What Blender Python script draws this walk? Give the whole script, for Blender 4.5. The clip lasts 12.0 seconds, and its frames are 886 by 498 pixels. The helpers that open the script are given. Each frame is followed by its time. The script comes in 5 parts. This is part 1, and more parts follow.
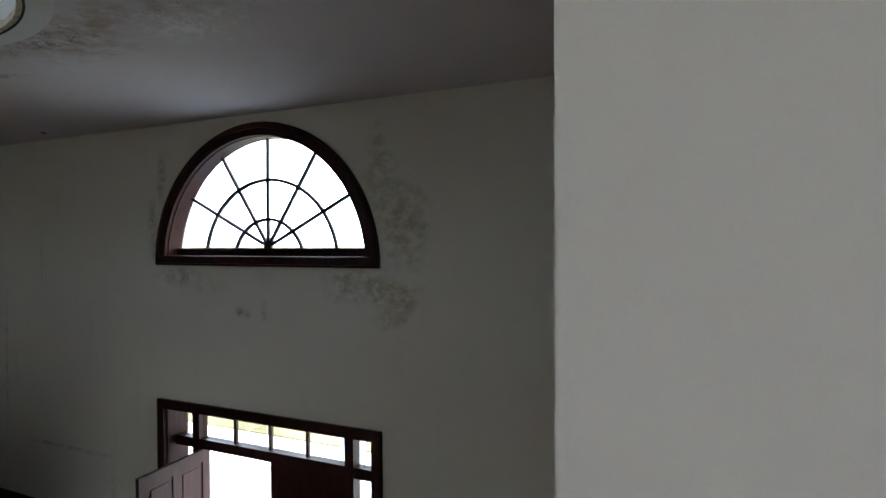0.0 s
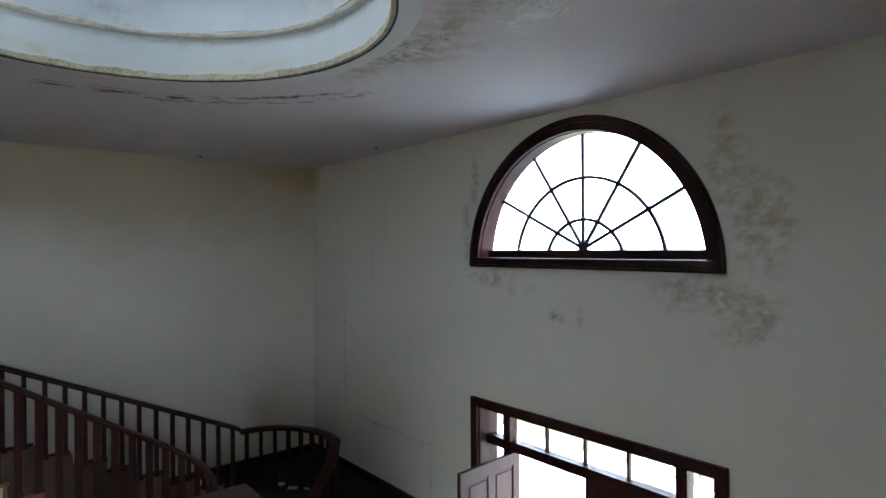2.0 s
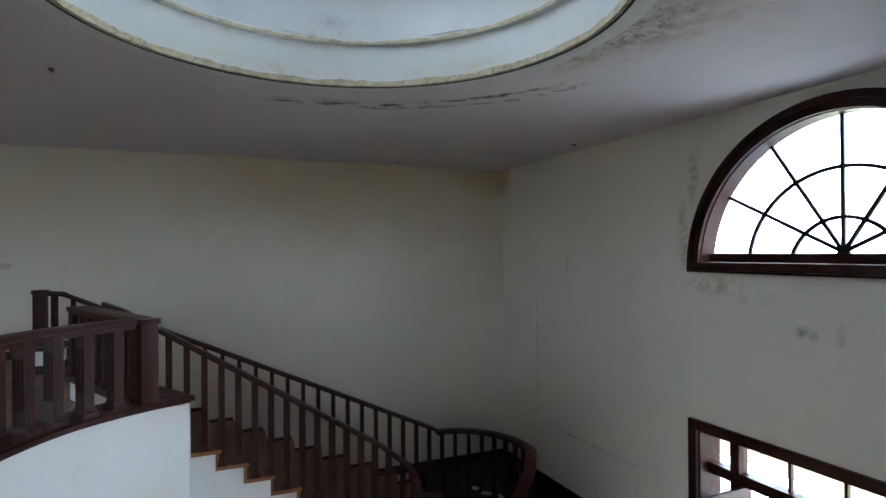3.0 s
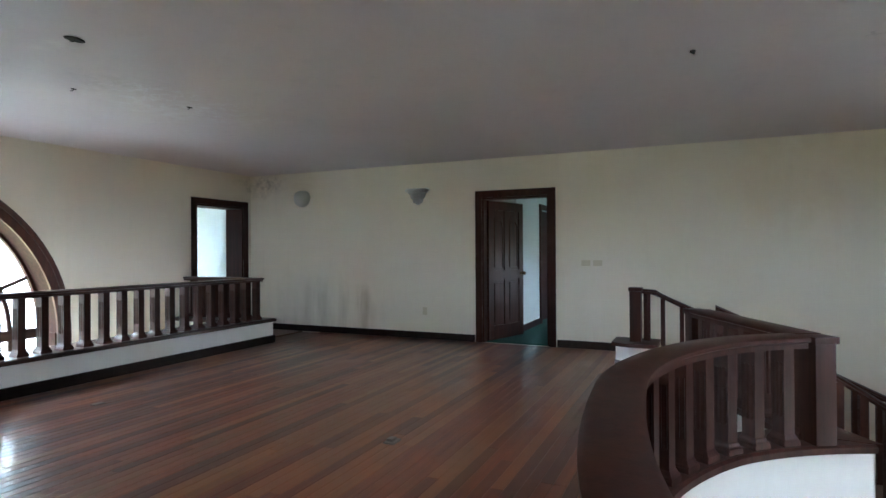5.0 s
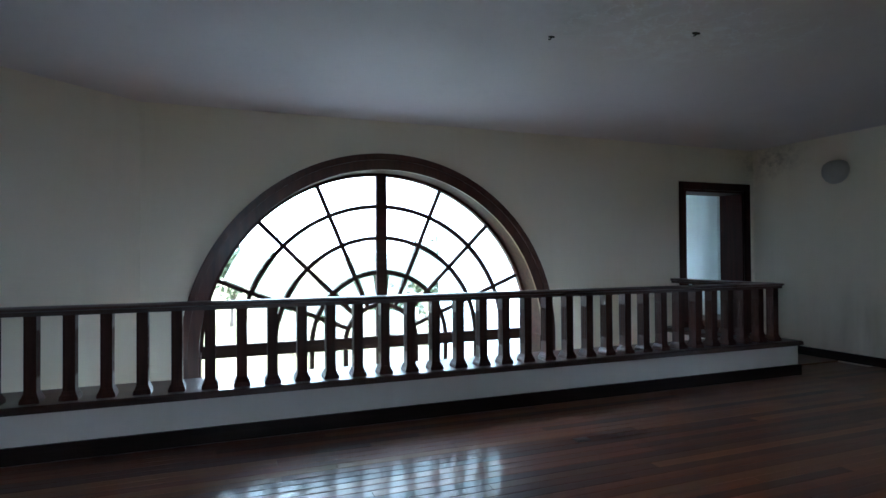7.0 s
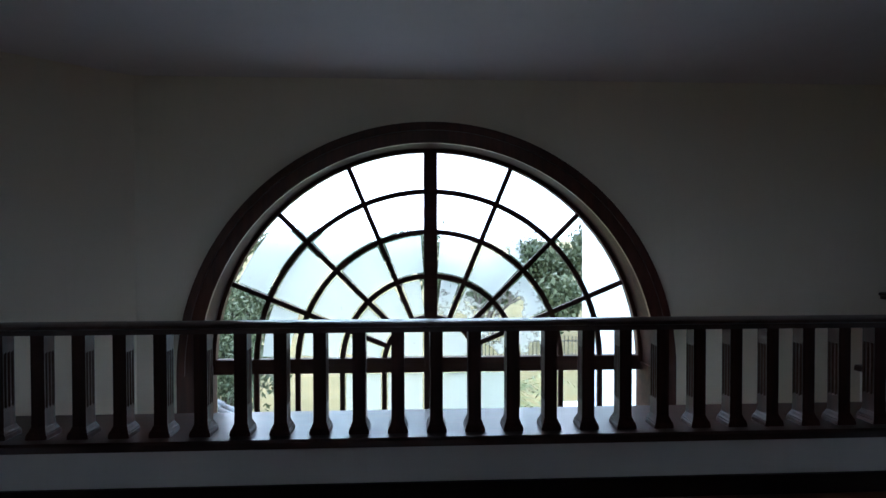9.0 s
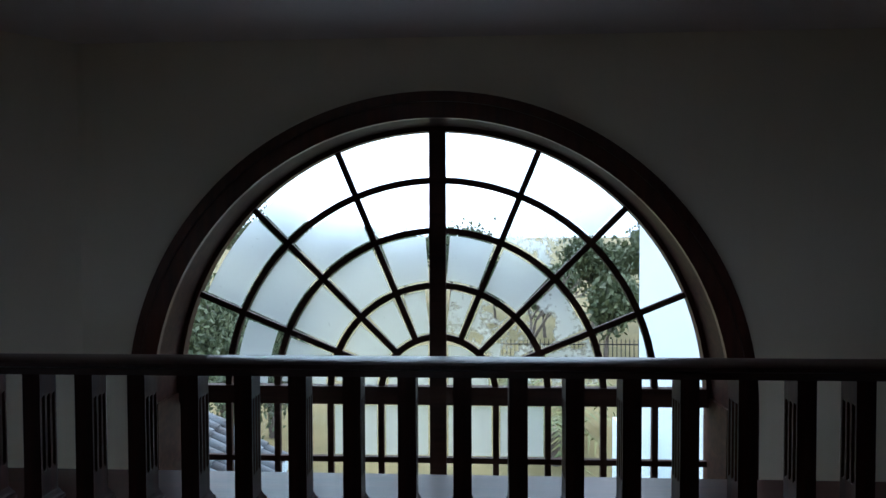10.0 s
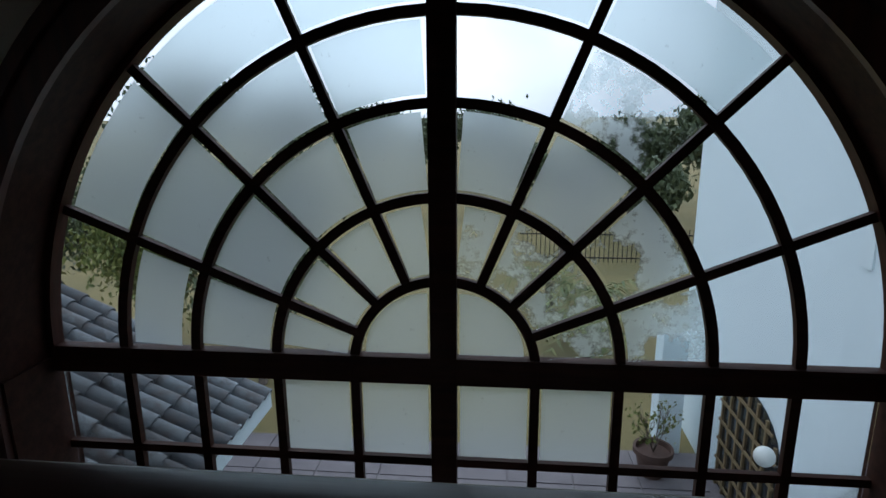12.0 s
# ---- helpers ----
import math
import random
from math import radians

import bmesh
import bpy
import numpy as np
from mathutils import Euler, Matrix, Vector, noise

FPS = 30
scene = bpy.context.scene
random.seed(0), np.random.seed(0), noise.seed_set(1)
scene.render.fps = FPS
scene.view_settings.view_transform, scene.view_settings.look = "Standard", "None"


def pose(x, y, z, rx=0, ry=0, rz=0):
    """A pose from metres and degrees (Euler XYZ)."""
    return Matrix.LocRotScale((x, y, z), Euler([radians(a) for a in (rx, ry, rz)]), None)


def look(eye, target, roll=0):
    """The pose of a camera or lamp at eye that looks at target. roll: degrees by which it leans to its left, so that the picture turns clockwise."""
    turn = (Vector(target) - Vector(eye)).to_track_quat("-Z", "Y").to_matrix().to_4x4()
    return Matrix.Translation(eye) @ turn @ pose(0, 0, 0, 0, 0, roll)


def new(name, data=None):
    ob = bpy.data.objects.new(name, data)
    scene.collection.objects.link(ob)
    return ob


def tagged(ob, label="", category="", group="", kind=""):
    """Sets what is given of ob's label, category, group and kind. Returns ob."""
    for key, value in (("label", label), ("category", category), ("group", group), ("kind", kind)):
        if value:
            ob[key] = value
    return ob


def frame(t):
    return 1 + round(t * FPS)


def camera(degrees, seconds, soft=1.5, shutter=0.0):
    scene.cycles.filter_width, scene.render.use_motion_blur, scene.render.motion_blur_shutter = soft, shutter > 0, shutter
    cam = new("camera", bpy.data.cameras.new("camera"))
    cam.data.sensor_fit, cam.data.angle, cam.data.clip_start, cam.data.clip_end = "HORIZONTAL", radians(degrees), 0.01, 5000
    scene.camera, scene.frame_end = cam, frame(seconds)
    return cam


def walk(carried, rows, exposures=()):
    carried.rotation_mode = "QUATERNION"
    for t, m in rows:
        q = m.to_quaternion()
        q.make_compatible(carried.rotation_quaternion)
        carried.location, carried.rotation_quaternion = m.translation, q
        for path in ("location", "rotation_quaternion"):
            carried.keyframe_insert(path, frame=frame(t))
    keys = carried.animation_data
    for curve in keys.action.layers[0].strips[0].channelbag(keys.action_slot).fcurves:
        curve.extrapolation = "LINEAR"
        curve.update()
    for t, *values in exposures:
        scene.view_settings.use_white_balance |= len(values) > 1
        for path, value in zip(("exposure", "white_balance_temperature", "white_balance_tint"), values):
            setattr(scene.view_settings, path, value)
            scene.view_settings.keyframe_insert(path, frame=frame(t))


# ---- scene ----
cam = camera(75.7, 12.0)
PATH = [
    (0, (9.461, 8.068, 1.258), (8.635, 9.889, 1.236), -0.3),
    (0.3, (9.378, 8.101, 1.239), (8.411, 9.852, 1.222), -0.7),
    (0.5, (9.363, 8.1, 1.234), (8.302, 9.795, 1.22), -0.4),
    (0.6, (9.326, 8.104, 1.234), (8.229, 9.776, 1.221), -0.6),
    (0.9, (9.224, 8.099, 1.23), (8.026, 9.7, 1.221), -0.5),
    (1, (9.172, 8.094, 1.23), (7.943, 9.672, 1.222), -0.4),
    (1.5, (8.953, 8.129, 1.236), (7.566, 9.571, 1.226), -0.4),
    (2, (8.751, 8.084, 1.242), (7.217, 9.369, 1.238), -0.4),
    (2.5, (8.536, 8.036, 1.264), (6.836, 9.089, 1.262), -0.5),
    (2.7, (8.448, 8.001, 1.252), (6.69, 8.954, 1.256), -0.5),
    (4.3, (7.838, 7.457, 1.303), (5.846, 7.277, 1.303), -0.5),
    (4.5, (7.775, 7.333, 1.288), (5.805, 6.983, 1.293), -0.5),
    (4.9, (7.588, 7.04, 1.284), (5.722, 6.32, 1.293), -0.4),
    (5, (7.556, 7.001, 1.276), (5.732, 6.181, 1.286), -0.3),
    (5.5, (7.358, 6.575, 1.288), (5.755, 5.379, 1.295), -0.2),
    (6, (7.15, 6.203, 1.277), (5.804, 4.724, 1.285), -0.3),
    (6.5, (6.867, 5.893, 1.255), (5.878, 4.155, 1.268), -0.3),
    (7, (6.561, 5.542, 1.223), (5.838, 3.677, 1.247), -0.4),
    (7.2, (6.42, 5.411, 1.216), (5.776, 3.517, 1.243), -0.4),
    (8.8, (5.236, 4.549, 1.371), (5.092, 2.555, 1.334), -0.4),
    (9, (5.136, 4.384, 1.357), (5.034, 2.387, 1.322), -0.1),
    (9.5, (4.925, 3.923, 1.361), (4.931, 1.923, 1.322), -0.1),
    (10, (4.789, 3.458, 1.385), (4.883, 1.46, 1.337), -0.2),
    (10.5, (4.815, 3.003, 1.378), (4.943, 1.008, 1.334), -0.2),
    (11, (4.821, 2.593, 1.375), (4.963, 0.599, 1.327), -0.2),
    (11.5, (4.796, 2.235, 1.357), (4.959, 0.243, 1.291), -0.2),
    (12, (4.784, 1.92, 1.366), (4.974, -0.018, 0.911), -0.4),
]
EXPOSURES = [(0, 2.2, 5900, 11), (0.5, 2.78, 5600, 9.5), (2.7, 3.15, 5650, 9.5), (4.3, 3.55, 5950, 10), (5.0, 3.85, 5850, 9), (5.5, 3.7, 5750, 8), (6.5, 2.95, 5380, 7), (7.2, 2.22, 5300, 7), (8.8, 1.05, 5450, 12), (9.5, 0.5, 5500, 12), (10.5, -0.25, 5650, 12), (12, -1.2, 5850, 12)]
walk(cam, [(t, look(eye, target, roll)) for t, eye, target, roll in PATH], EXPOSURES)

# ---- light ----
world = bpy.data.worlds.new("overcast_sky")
scene.world = world
world.use_nodes = True
wn = world.node_tree
sky = wn.nodes.new("ShaderNodeTexSky")
sky.sky_type, sky.sun_disc = "NISHITA", False
sky.sun_elevation, sky.sun_rotation = radians(48), radians(200)
sky.air_density, sky.dust_density, sky.ozone_density = 1.0, 4.0, 1.0
haze = wn.nodes.new("ShaderNodeMix")
haze.data_type = "RGBA"
haze.inputs[0].default_value = 0.75
clouds = wn.nodes.new("ShaderNodeTexNoise")
clouds.inputs["Scale"].default_value, clouds.inputs["Detail"].default_value = 2.2, 6
coords = wn.nodes.new("ShaderNodeTexCoord")
ramp = wn.nodes.new("ShaderNodeValToRGB")
ramp.color_ramp.elements[0].position, ramp.color_ramp.elements[1].position = 0.35, 0.68
ramp.color_ramp.elements[0].color, ramp.color_ramp.elements[1].color = (14, 15.6, 17.4, 1), (33, 34.5, 36.5, 1)
wn.links.new(coords.outputs["Generated"], clouds.inputs["Vector"])
wn.links.new(clouds.outputs["Fac"], ramp.inputs[0])
wn.links.new(sky.outputs[0], haze.inputs[6])
wn.links.new(ramp.outputs[0], haze.inputs[7])
background = wn.nodes["Background"]
background.inputs["Strength"].default_value = 0.14
wn.links.new(haze.outputs[2], background.inputs["Color"])

sun = new("sun", bpy.data.lights.new("sun", "SUN"))
sun.data.energy, sun.data.angle, sun.data.color = 0.8, radians(25), (1.0, 0.97, 0.92)
sun.matrix_world = look((0, 0, 0), (-0.25, 0.62, -0.74))

# ---- materials ----
def material(name, base, rough=0.6, metal=0.0):
    m = bpy.data.materials.new(name)
    m.use_nodes = True
    b = m.node_tree.nodes["Principled BSDF"]
    b.inputs["Base Color"].default_value = (*base, 1)
    b.inputs["Roughness"].default_value, b.inputs["Metallic"].default_value = rough, metal
    return m, m.node_tree, b


def node(tree, kind, **values):
    n = tree.nodes.new(kind)
    for key, value in values.items():
        n.inputs[key.replace("_", " ")].default_value = value
    return n


def object_coords(tree, scale=(1, 1, 1), world_space=False):
    mapping = node(tree, "ShaderNodeMapping")
    mapping.inputs["Scale"].default_value = scale
    if world_space:
        source = tree.nodes.new("ShaderNodeNewGeometry").outputs["Position"]
    else:
        source = tree.nodes.new("ShaderNodeTexCoord").outputs["Object"]
    tree.links.new(source, mapping.inputs["Vector"])
    return mapping.outputs["Vector"]


def blend(tree, factor, a, b, mode="MIX"):
    mix = tree.nodes.new("ShaderNodeMix")
    mix.data_type, mix.blend_type = "RGBA", mode
    for socket, value in ((mix.inputs[0], factor), (mix.inputs[6], a), (mix.inputs[7], b)):
        if isinstance(value, bpy.types.NodeSocket):
            tree.links.new(value, socket)
        elif isinstance(value, tuple):
            socket.default_value = (*value, 1)
        else:
            socket.default_value = value
    return mix.outputs[2]


def steps(tree, value, low, high, top=1.0):
    r = tree.nodes.new("ShaderNodeMapRange")
    r.inputs["From Min"].default_value, r.inputs["From Max"].default_value = low, high
    r.inputs["To Max"].default_value = top
    tree.links.new(value, r.inputs["Value"])
    return r.outputs["Result"]


def maths(tree, operation, a, b):
    n = tree.nodes.new("ShaderNodeMath")
    n.operation = operation
    for socket, value in zip(n.inputs, (a, b)):
        if isinstance(value, bpy.types.NodeSocket):
            tree.links.new(value, socket)
        else:
            socket.default_value = value
    return n.outputs[0]


def noise_of(tree, vector, scale, detail=4, rough=0.55):
    n = node(tree, "ShaderNodeTexNoise", Scale=scale, Detail=detail, Roughness=rough)
    tree.links.new(vector, n.inputs["Vector"])
    return n.outputs["Fac"]


def bump(tree, b, height, strength=0.2, distance=0.01):
    n = node(tree, "ShaderNodeBump", Strength=strength, Distance=distance)
    tree.links.new(height, n.inputs["Height"])
    tree.links.new(n.outputs[0], b.inputs["Normal"])


def spot(tree, vector, centre, radius, ragged, soft=0.25):
    """A ragged patch round a place of the world, 0 to 1."""
    d = tree.nodes.new("ShaderNodeVectorMath")
    d.operation = "SUBTRACT"
    d.inputs[1].default_value = centre
    tree.links.new(vector, d.inputs[0])
    s = tree.nodes.new("ShaderNodeVectorMath")
    s.operation = "MULTIPLY"
    s.inputs[1].default_value = [1 / r for r in radius]
    tree.links.new(d.outputs[0], s.inputs[0])
    n = tree.nodes.new("ShaderNodeVectorMath")
    n.operation = "LENGTH"
    tree.links.new(s.outputs[0], n.inputs[0])
    edge = maths(tree, "ADD", n.outputs["Value"], maths(tree, "MULTIPLY", maths(tree, "SUBTRACT", ragged, 0.5), 1.6))
    r = steps(tree, edge, 1.0, 1.0 - soft)
    return r


def plaster(name, base, dirt, stains=(), rough=0.85, cracks=(), runs=(), arcs=(), washes=()):
    m, t, b = material(name, base, rough)
    p = object_coords(t, world_space=True)
    broad, fine = noise_of(t, p, 0.7, 5), noise_of(t, p, 55, 3)
    ragged = noise_of(t, p, 5.5, 8, 0.7)
    streak = noise_of(t, object_coords(t, (3.0, 3.0, 0.35), True), 2.0, 6, 0.6)
    speck = steps(t, noise_of(t, object_coords(t, (1.0, 1.0, 1.35), True), 8.5, 8, 0.68), 0.40, 0.62)
    colour = blend(t, steps(t, broad, 0.42, 0.75, 0.55), base, dirt)
    colour = blend(t, steps(t, streak, 0.56, 0.8, 0.2), colour, tuple(c * 0.78 for c in dirt))
    for centre, radius, tint, amount in washes:
        where = spot(t, p, centre, radius, noise_of(t, p, 1.1, 4), 0.6)
        colour = blend(t, maths(t, "MULTIPLY", where, amount), colour, tint)
    # stains; the wall's list also holds a rail shadow painted in
    for centre, radius, tint, amount in stains:
        where = maths(t, "MULTIPLY", spot(t, p, centre, tuple(r * 1.15 for r in radius), ragged, 0.7), speck)
        colour = blend(t, maths(t, "MULTIPLY", where, amount), colour, tint)
    for centre, radius, tint, amount in runs:
        bars = steps(t, noise_of(t, object_coords(t, (2.6, 2.6, 0.3), True), 1.6, 4, 0.55), 0.40, 0.66)
        where = maths(t, "MULTIPLY", spot(t, p, centre, radius, noise_of(t, p, 1.5, 3), 0.8), bars)
        colour = blend(t, maths(t, "MULTIPLY", where, amount), colour, tint)
    for centre, radius, scale, tint, amount in cracks:
        lines = noise_of(t, p, scale, 7, 0.6)
        thin = steps(t, maths(t, "ABSOLUTE", maths(t, "SUBTRACT", lines, 0.5), 0.0), 0.014, 0.004)
        flakes = steps(t, noise_of(t, p, scale * 2.3, 6, 0.7), 0.56, 0.60, 0.7)
        where = maths(t, "MULTIPLY", spot(t, p, centre, radius, ragged, 0.5), maths(t, "MAXIMUM", thin, flakes))
        colour = blend(t, maths(t, "MULTIPLY", where, amount), colour, tint)
    for hub, radius, width, centre, reach, tint, amount in arcs:
        d = t.nodes.new("ShaderNodeVectorMath")
        d.operation = "DISTANCE"
        flat = t.nodes.new("ShaderNodeVectorMath")
        flat.operation = "MULTIPLY"
        flat.inputs[1].default_value = (1, 1, 0)
        t.links.new(p, flat.inputs[0])
        t.links.new(flat.outputs[0], d.inputs[0])
        d.inputs[1].default_value = (*hub, 0)
        wobble = maths(t, "MULTIPLY", maths(t, "SUBTRACT", noise_of(t, p, 2.4, 9, 0.66), 0.5), 0.55)
        off = maths(t, "ABSOLUTE", maths(t, "SUBTRACT", maths(t, "ADD", d.outputs["Value"], wobble), radius), 0.0)
        line = steps(t, off, width, width * 0.35)
        broken = steps(t, noise_of(t, p, 4.6, 6, 0.65), 0.44, 0.56)
        where = maths(t, "MULTIPLY", spot(t, p, centre, reach, ragged, 0.4), maths(t, "MULTIPLY", line, broken))
        colour = blend(t, maths(t, "MULTIPLY", where, amount), colour, tint)
    t.links.new(colour, b.inputs["Base Color"])
    bump(t, b, maths(t, "ADD", maths(t, "MULTIPLY", ragged, 0.35), maths(t, "MULTIPLY", fine, 0.12)), 0.25, 0.012)
    return m


CX, CY = 5.36, 8.65
MOULD, RUST, MARK_AND_SHADOW = (0.37, 0.345, 0.22), (0.49, 0.40, 0.20), (0.16, 0.15, 0.14)
WALL = plaster("cream_wall_paint", (0.77, 0.725, 0.625), (0.69, 0.645, 0.535), [
    ((6.78, 12.57, 2.10), (0.15, 0.3, 0.27), RUST, 0.75),
    ((6.80, 12.57, 1.80), (0.20, 0.3, 0.30), MOULD, 0.6),
    ((7.02, 12.57, 1.42), (0.30, 0.3, 0.48), MOULD, 0.62),
    ((7.05, 12.57, 1.42), (0.22, 0.3, 0.42), RUST, 0.45),
    ((6.55, 12.57, 0.86), (0.46, 0.3, 0.17), MOULD, 0.8),
    ((6.92, 12.57, 0.76), (0.34, 0.3, 0.20), RUST, 0.7),
    ((6.86, 12.57, 0.56), (0.20, 0.3, 0.09), RUST, 0.8),
    ((7.05, 12.57, 0.66), (0.10, 0.3, 0.12), MARK_AND_SHADOW, 0.45),
    ((4.25, 12.57, 0.90), (0.40, 0.3, 0.11), MOULD, 0.7),
    ((4.60, 12.57, 0.80), (0.35, 0.3, 0.10), RUST, 0.35),
    ((3.97, 12.57, 2.02), (0.085, 0.3, 0.30), MARK_AND_SHADOW, 0.55),
    ((3.83, 12.57, 1.45), (0.085, 0.3, 0.48), MOULD, 0.75),
    ((5.13, 12.57, 0.545), (0.12, 0.2, 0.06), MARK_AND_SHADOW, 0.7),
    ((5.42, 12.57, 0.57), (0.05, 0.2, 0.11), MARK_AND_SHADOW, 0.5),
    ((1.03, 12.57, -0.25), (0.035, 0.3, 1.05), MARK_AND_SHADOW, 0.4),
    ((1.80, 12.57, 1.0), (0.02, 0.3, 0.35), MARK_AND_SHADOW, 0.35),
    # next two: curved stair rail's soft shadow, painted as a thin dark line
    ((2.2, 12.57, -1.26), (1.0, 0.3, 0.03), MARK_AND_SHADOW, 0.45),
    ((3.12, 12.57, -1.6), (0.06, 0.3, 0.4), MARK_AND_SHADOW, 0.25),
    # dark grey patch high in the corner by the south wall
    ((0.0, 0.30, 2.40), (0.4, 0.42, 0.20), MARK_AND_SHADOW, 0.5),
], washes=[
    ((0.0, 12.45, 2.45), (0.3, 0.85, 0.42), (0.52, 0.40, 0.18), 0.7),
    # shade above the skylight's reach, painted as an olive tint on the upper wall
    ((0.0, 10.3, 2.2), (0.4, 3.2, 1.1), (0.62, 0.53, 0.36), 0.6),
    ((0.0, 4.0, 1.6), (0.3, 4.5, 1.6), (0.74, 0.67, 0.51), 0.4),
], runs=[
    ((0.0, 1.35, 0.40), (0.2, 1.35, 0.62), (0.50, 0.46, 0.36), 0.65),
    ((0.0, 2.25, 0.42), (0.2, 0.22, 0.55), (0.40, 0.34, 0.22), 0.7),
])
CEIL = plaster("ceiling_paint", (0.67, 0.625, 0.625), (0.585, 0.54, 0.545), [
    ((5.75, 10.42, 2.58), (0.85, 0.36, 0.4), (0.36, 0.29, 0.19), 0.9),
    ((6.75, 10.30, 2.58), (0.55, 0.45, 0.4), (0.40, 0.34, 0.26), 0.8),
    ((6.55, 10.58, 2.58), (0.45, 0.24, 0.4), (0.86, 0.86, 0.85), 0.85),
    ((4.95, 10.35, 2.58), (0.35, 0.16, 0.4), (0.50, 0.42, 0.30), 0.5),
    ((3.7, 2.7, 2.58), (0.7, 0.5, 0.4), (0.80, 0.80, 0.80), 0.45),
    ((4.6, 2.9, 2.58), (0.4, 0.4, 0.4), (0.46, 0.43, 0.42), 0.4),
    ((5.32, 3.30, 2.58), (0.10, 0.25, 0.4), (0.76, 0.74, 0.72), 0.5),
], cracks=[
    ((5.55, 10.36, 2.58), (0.55, 0.20, 0.4), 5.0, (0.12, 0.10, 0.09), 0.85),
    ((6.65, 10.55, 2.58), (0.5, 0.35, 0.4), 4.0, (0.86, 0.86, 0.84), 0.8),
    ((3.9, 2.9, 2.58), (1.0, 0.6, 0.4), 4.0, (0.80, 0.82, 0.85), 0.55),
], arcs=[
    ((CX, CY), 2.12, 0.062, (3.75, 9.6, 2.58), (1.05, 1.7, 0.5), (0.15, 0.12, 0.115), 1.0),
    ((CX, CY), 2.26, 0.045, (3.85, 9.9, 2.58), (1.25, 1.5, 0.5), (0.17, 0.14, 0.13), 0.8),
    ((CX, CY), 2.02, 0.03, (3.6, 9.0, 2.58), (0.7, 1.0, 0.5), (0.2, 0.17, 0.16), 0.6),
])
WHITE = plaster("white_paint", (0.80, 0.80, 0.78), (0.70, 0.68, 0.62))
DOME = plaster("peeling_white_paint", (0.70, 0.71, 0.68), (0.58, 0.55, 0.46), [
    ((3.85, 8.3, 2.66), (0.5, 0.6, 0.05), (0.62, 0.50, 0.24), 0.5),
    ((4.4, 9.8, 2.66), (0.6, 0.6, 0.06), (0.60, 0.52, 0.30), 0.5),
    ((6.2, 9.7, 3.0), (0.3, 0.5, 0.3), MARK_AND_SHADOW, 0.6),
    ((4.1, 8.9, 3.05), (0.25, 0.3, 0.12), MARK_AND_SHADOW, 0.55),
    ((5.6, 10.2, 3.1), (0.8, 0.4, 0.2), (0.52, 0.44, 0.28), 0.5),
], cracks=[((CX, CY, 2.9), (3, 3, 0.12), 1.6, (0.50, 0.44, 0.31), 0.35)])
AGED = plaster("yellowed_peeling_plaster", (0.58, 0.50, 0.33), (0.42, 0.34, 0.20), [
    ((3.9, 8.4, 2.6), (0.4, 0.9, 0.3), (0.30, 0.24, 0.15), 0.7),
    ((5.0, 10.1, 2.6), (0.9, 0.3, 0.3), (0.34, 0.27, 0.16), 0.6),
    ((6.6, 8.9, 2.7), (0.3, 0.8, 0.4), (0.74, 0.73, 0.69), 0.8),
], cracks=[((CX, CY, 2.7), (3, 3, 0.6), 2.1, (0.66, 0.64, 0.58), 0.45), ((CX, CY, 2.7), (3, 3, 0.6), 6.0, (0.16, 0.12, 0.07), 0.6)])
OUTER = plaster("white_render", (0.68, 0.785, 0.82), (0.60, 0.70, 0.74))
ROOMWALL = plaster("pale_blue_white_paint", (0.68, 0.78, 0.81), (0.60, 0.69, 0.72))


def wood(name, light, dark, rough, along=0, pieces=False, gloss=0.0, joined=False):
    m, t, b = material(name, light, rough)
    scale = [14.0, 14.0, 14.0]
    scale[along] = 0.9
    p = object_coords(t, scale)
    if pieces:
        if joined:
            info = t.nodes.new("ShaderNodeNewGeometry").outputs["Random Per Island"]
        else:
            info = t.nodes.new("ShaderNodeObjectInfo").outputs["Random"]
        shift = t.nodes.new("ShaderNodeVectorMath")
        shift.operation = "ADD"
        t.links.new(p, shift.inputs[0])
        spread = t.nodes.new("ShaderNodeCombineXYZ")
        for axis in range(3):
            t.links.new(maths(t, "MULTIPLY", info, 37.0 + 11 * axis), spread.inputs[axis])
        t.links.new(spread.outputs[0], shift.inputs[1])
        p = shift.outputs[0]
    grain, fine = noise_of(t, p, 1.6, 8, 0.62), noise_of(t, p, 6.0, 4)
    colour = blend(t, steps(t, grain, 0.35, 0.68), light, dark)
    if pieces:
        other = maths(t, "FRACT", maths(t, "MULTIPLY", info, 7.31), 0.0)
        colour = blend(t, steps(t, info, 0.3, 0.9, 0.85), colour, (dark[0] * 0.42, dark[1] * 0.48, dark[2] * 0.62))
        colour = blend(t, steps(t, other, 0.5, 0.95, 0.7), colour, (light[0] * 1.5, light[1] * 2.1, light[2] * 1.8))
    wear = noise_of(t, object_coords(t, (1, 1, 1), True), 1.7, 6, 0.65)
    if not pieces:
        colour = blend(t, steps(t, wear, 0.5, 0.9, 0.25), colour, tuple(c * 1.3 for c in light))
    t.links.new(colour, b.inputs["Base Color"])
    t.links.new(maths(t, "ADD", steps(t, wear, 0.3, 0.8, 0.12), rough - 0.05), b.inputs["Roughness"])
    bump(t, b, fine, 0.03 if pieces else 0.12, 0.003)
    b.inputs["Coat Weight"].default_value = gloss
    b.inputs["Coat Roughness"].default_value = 0.14
    return m


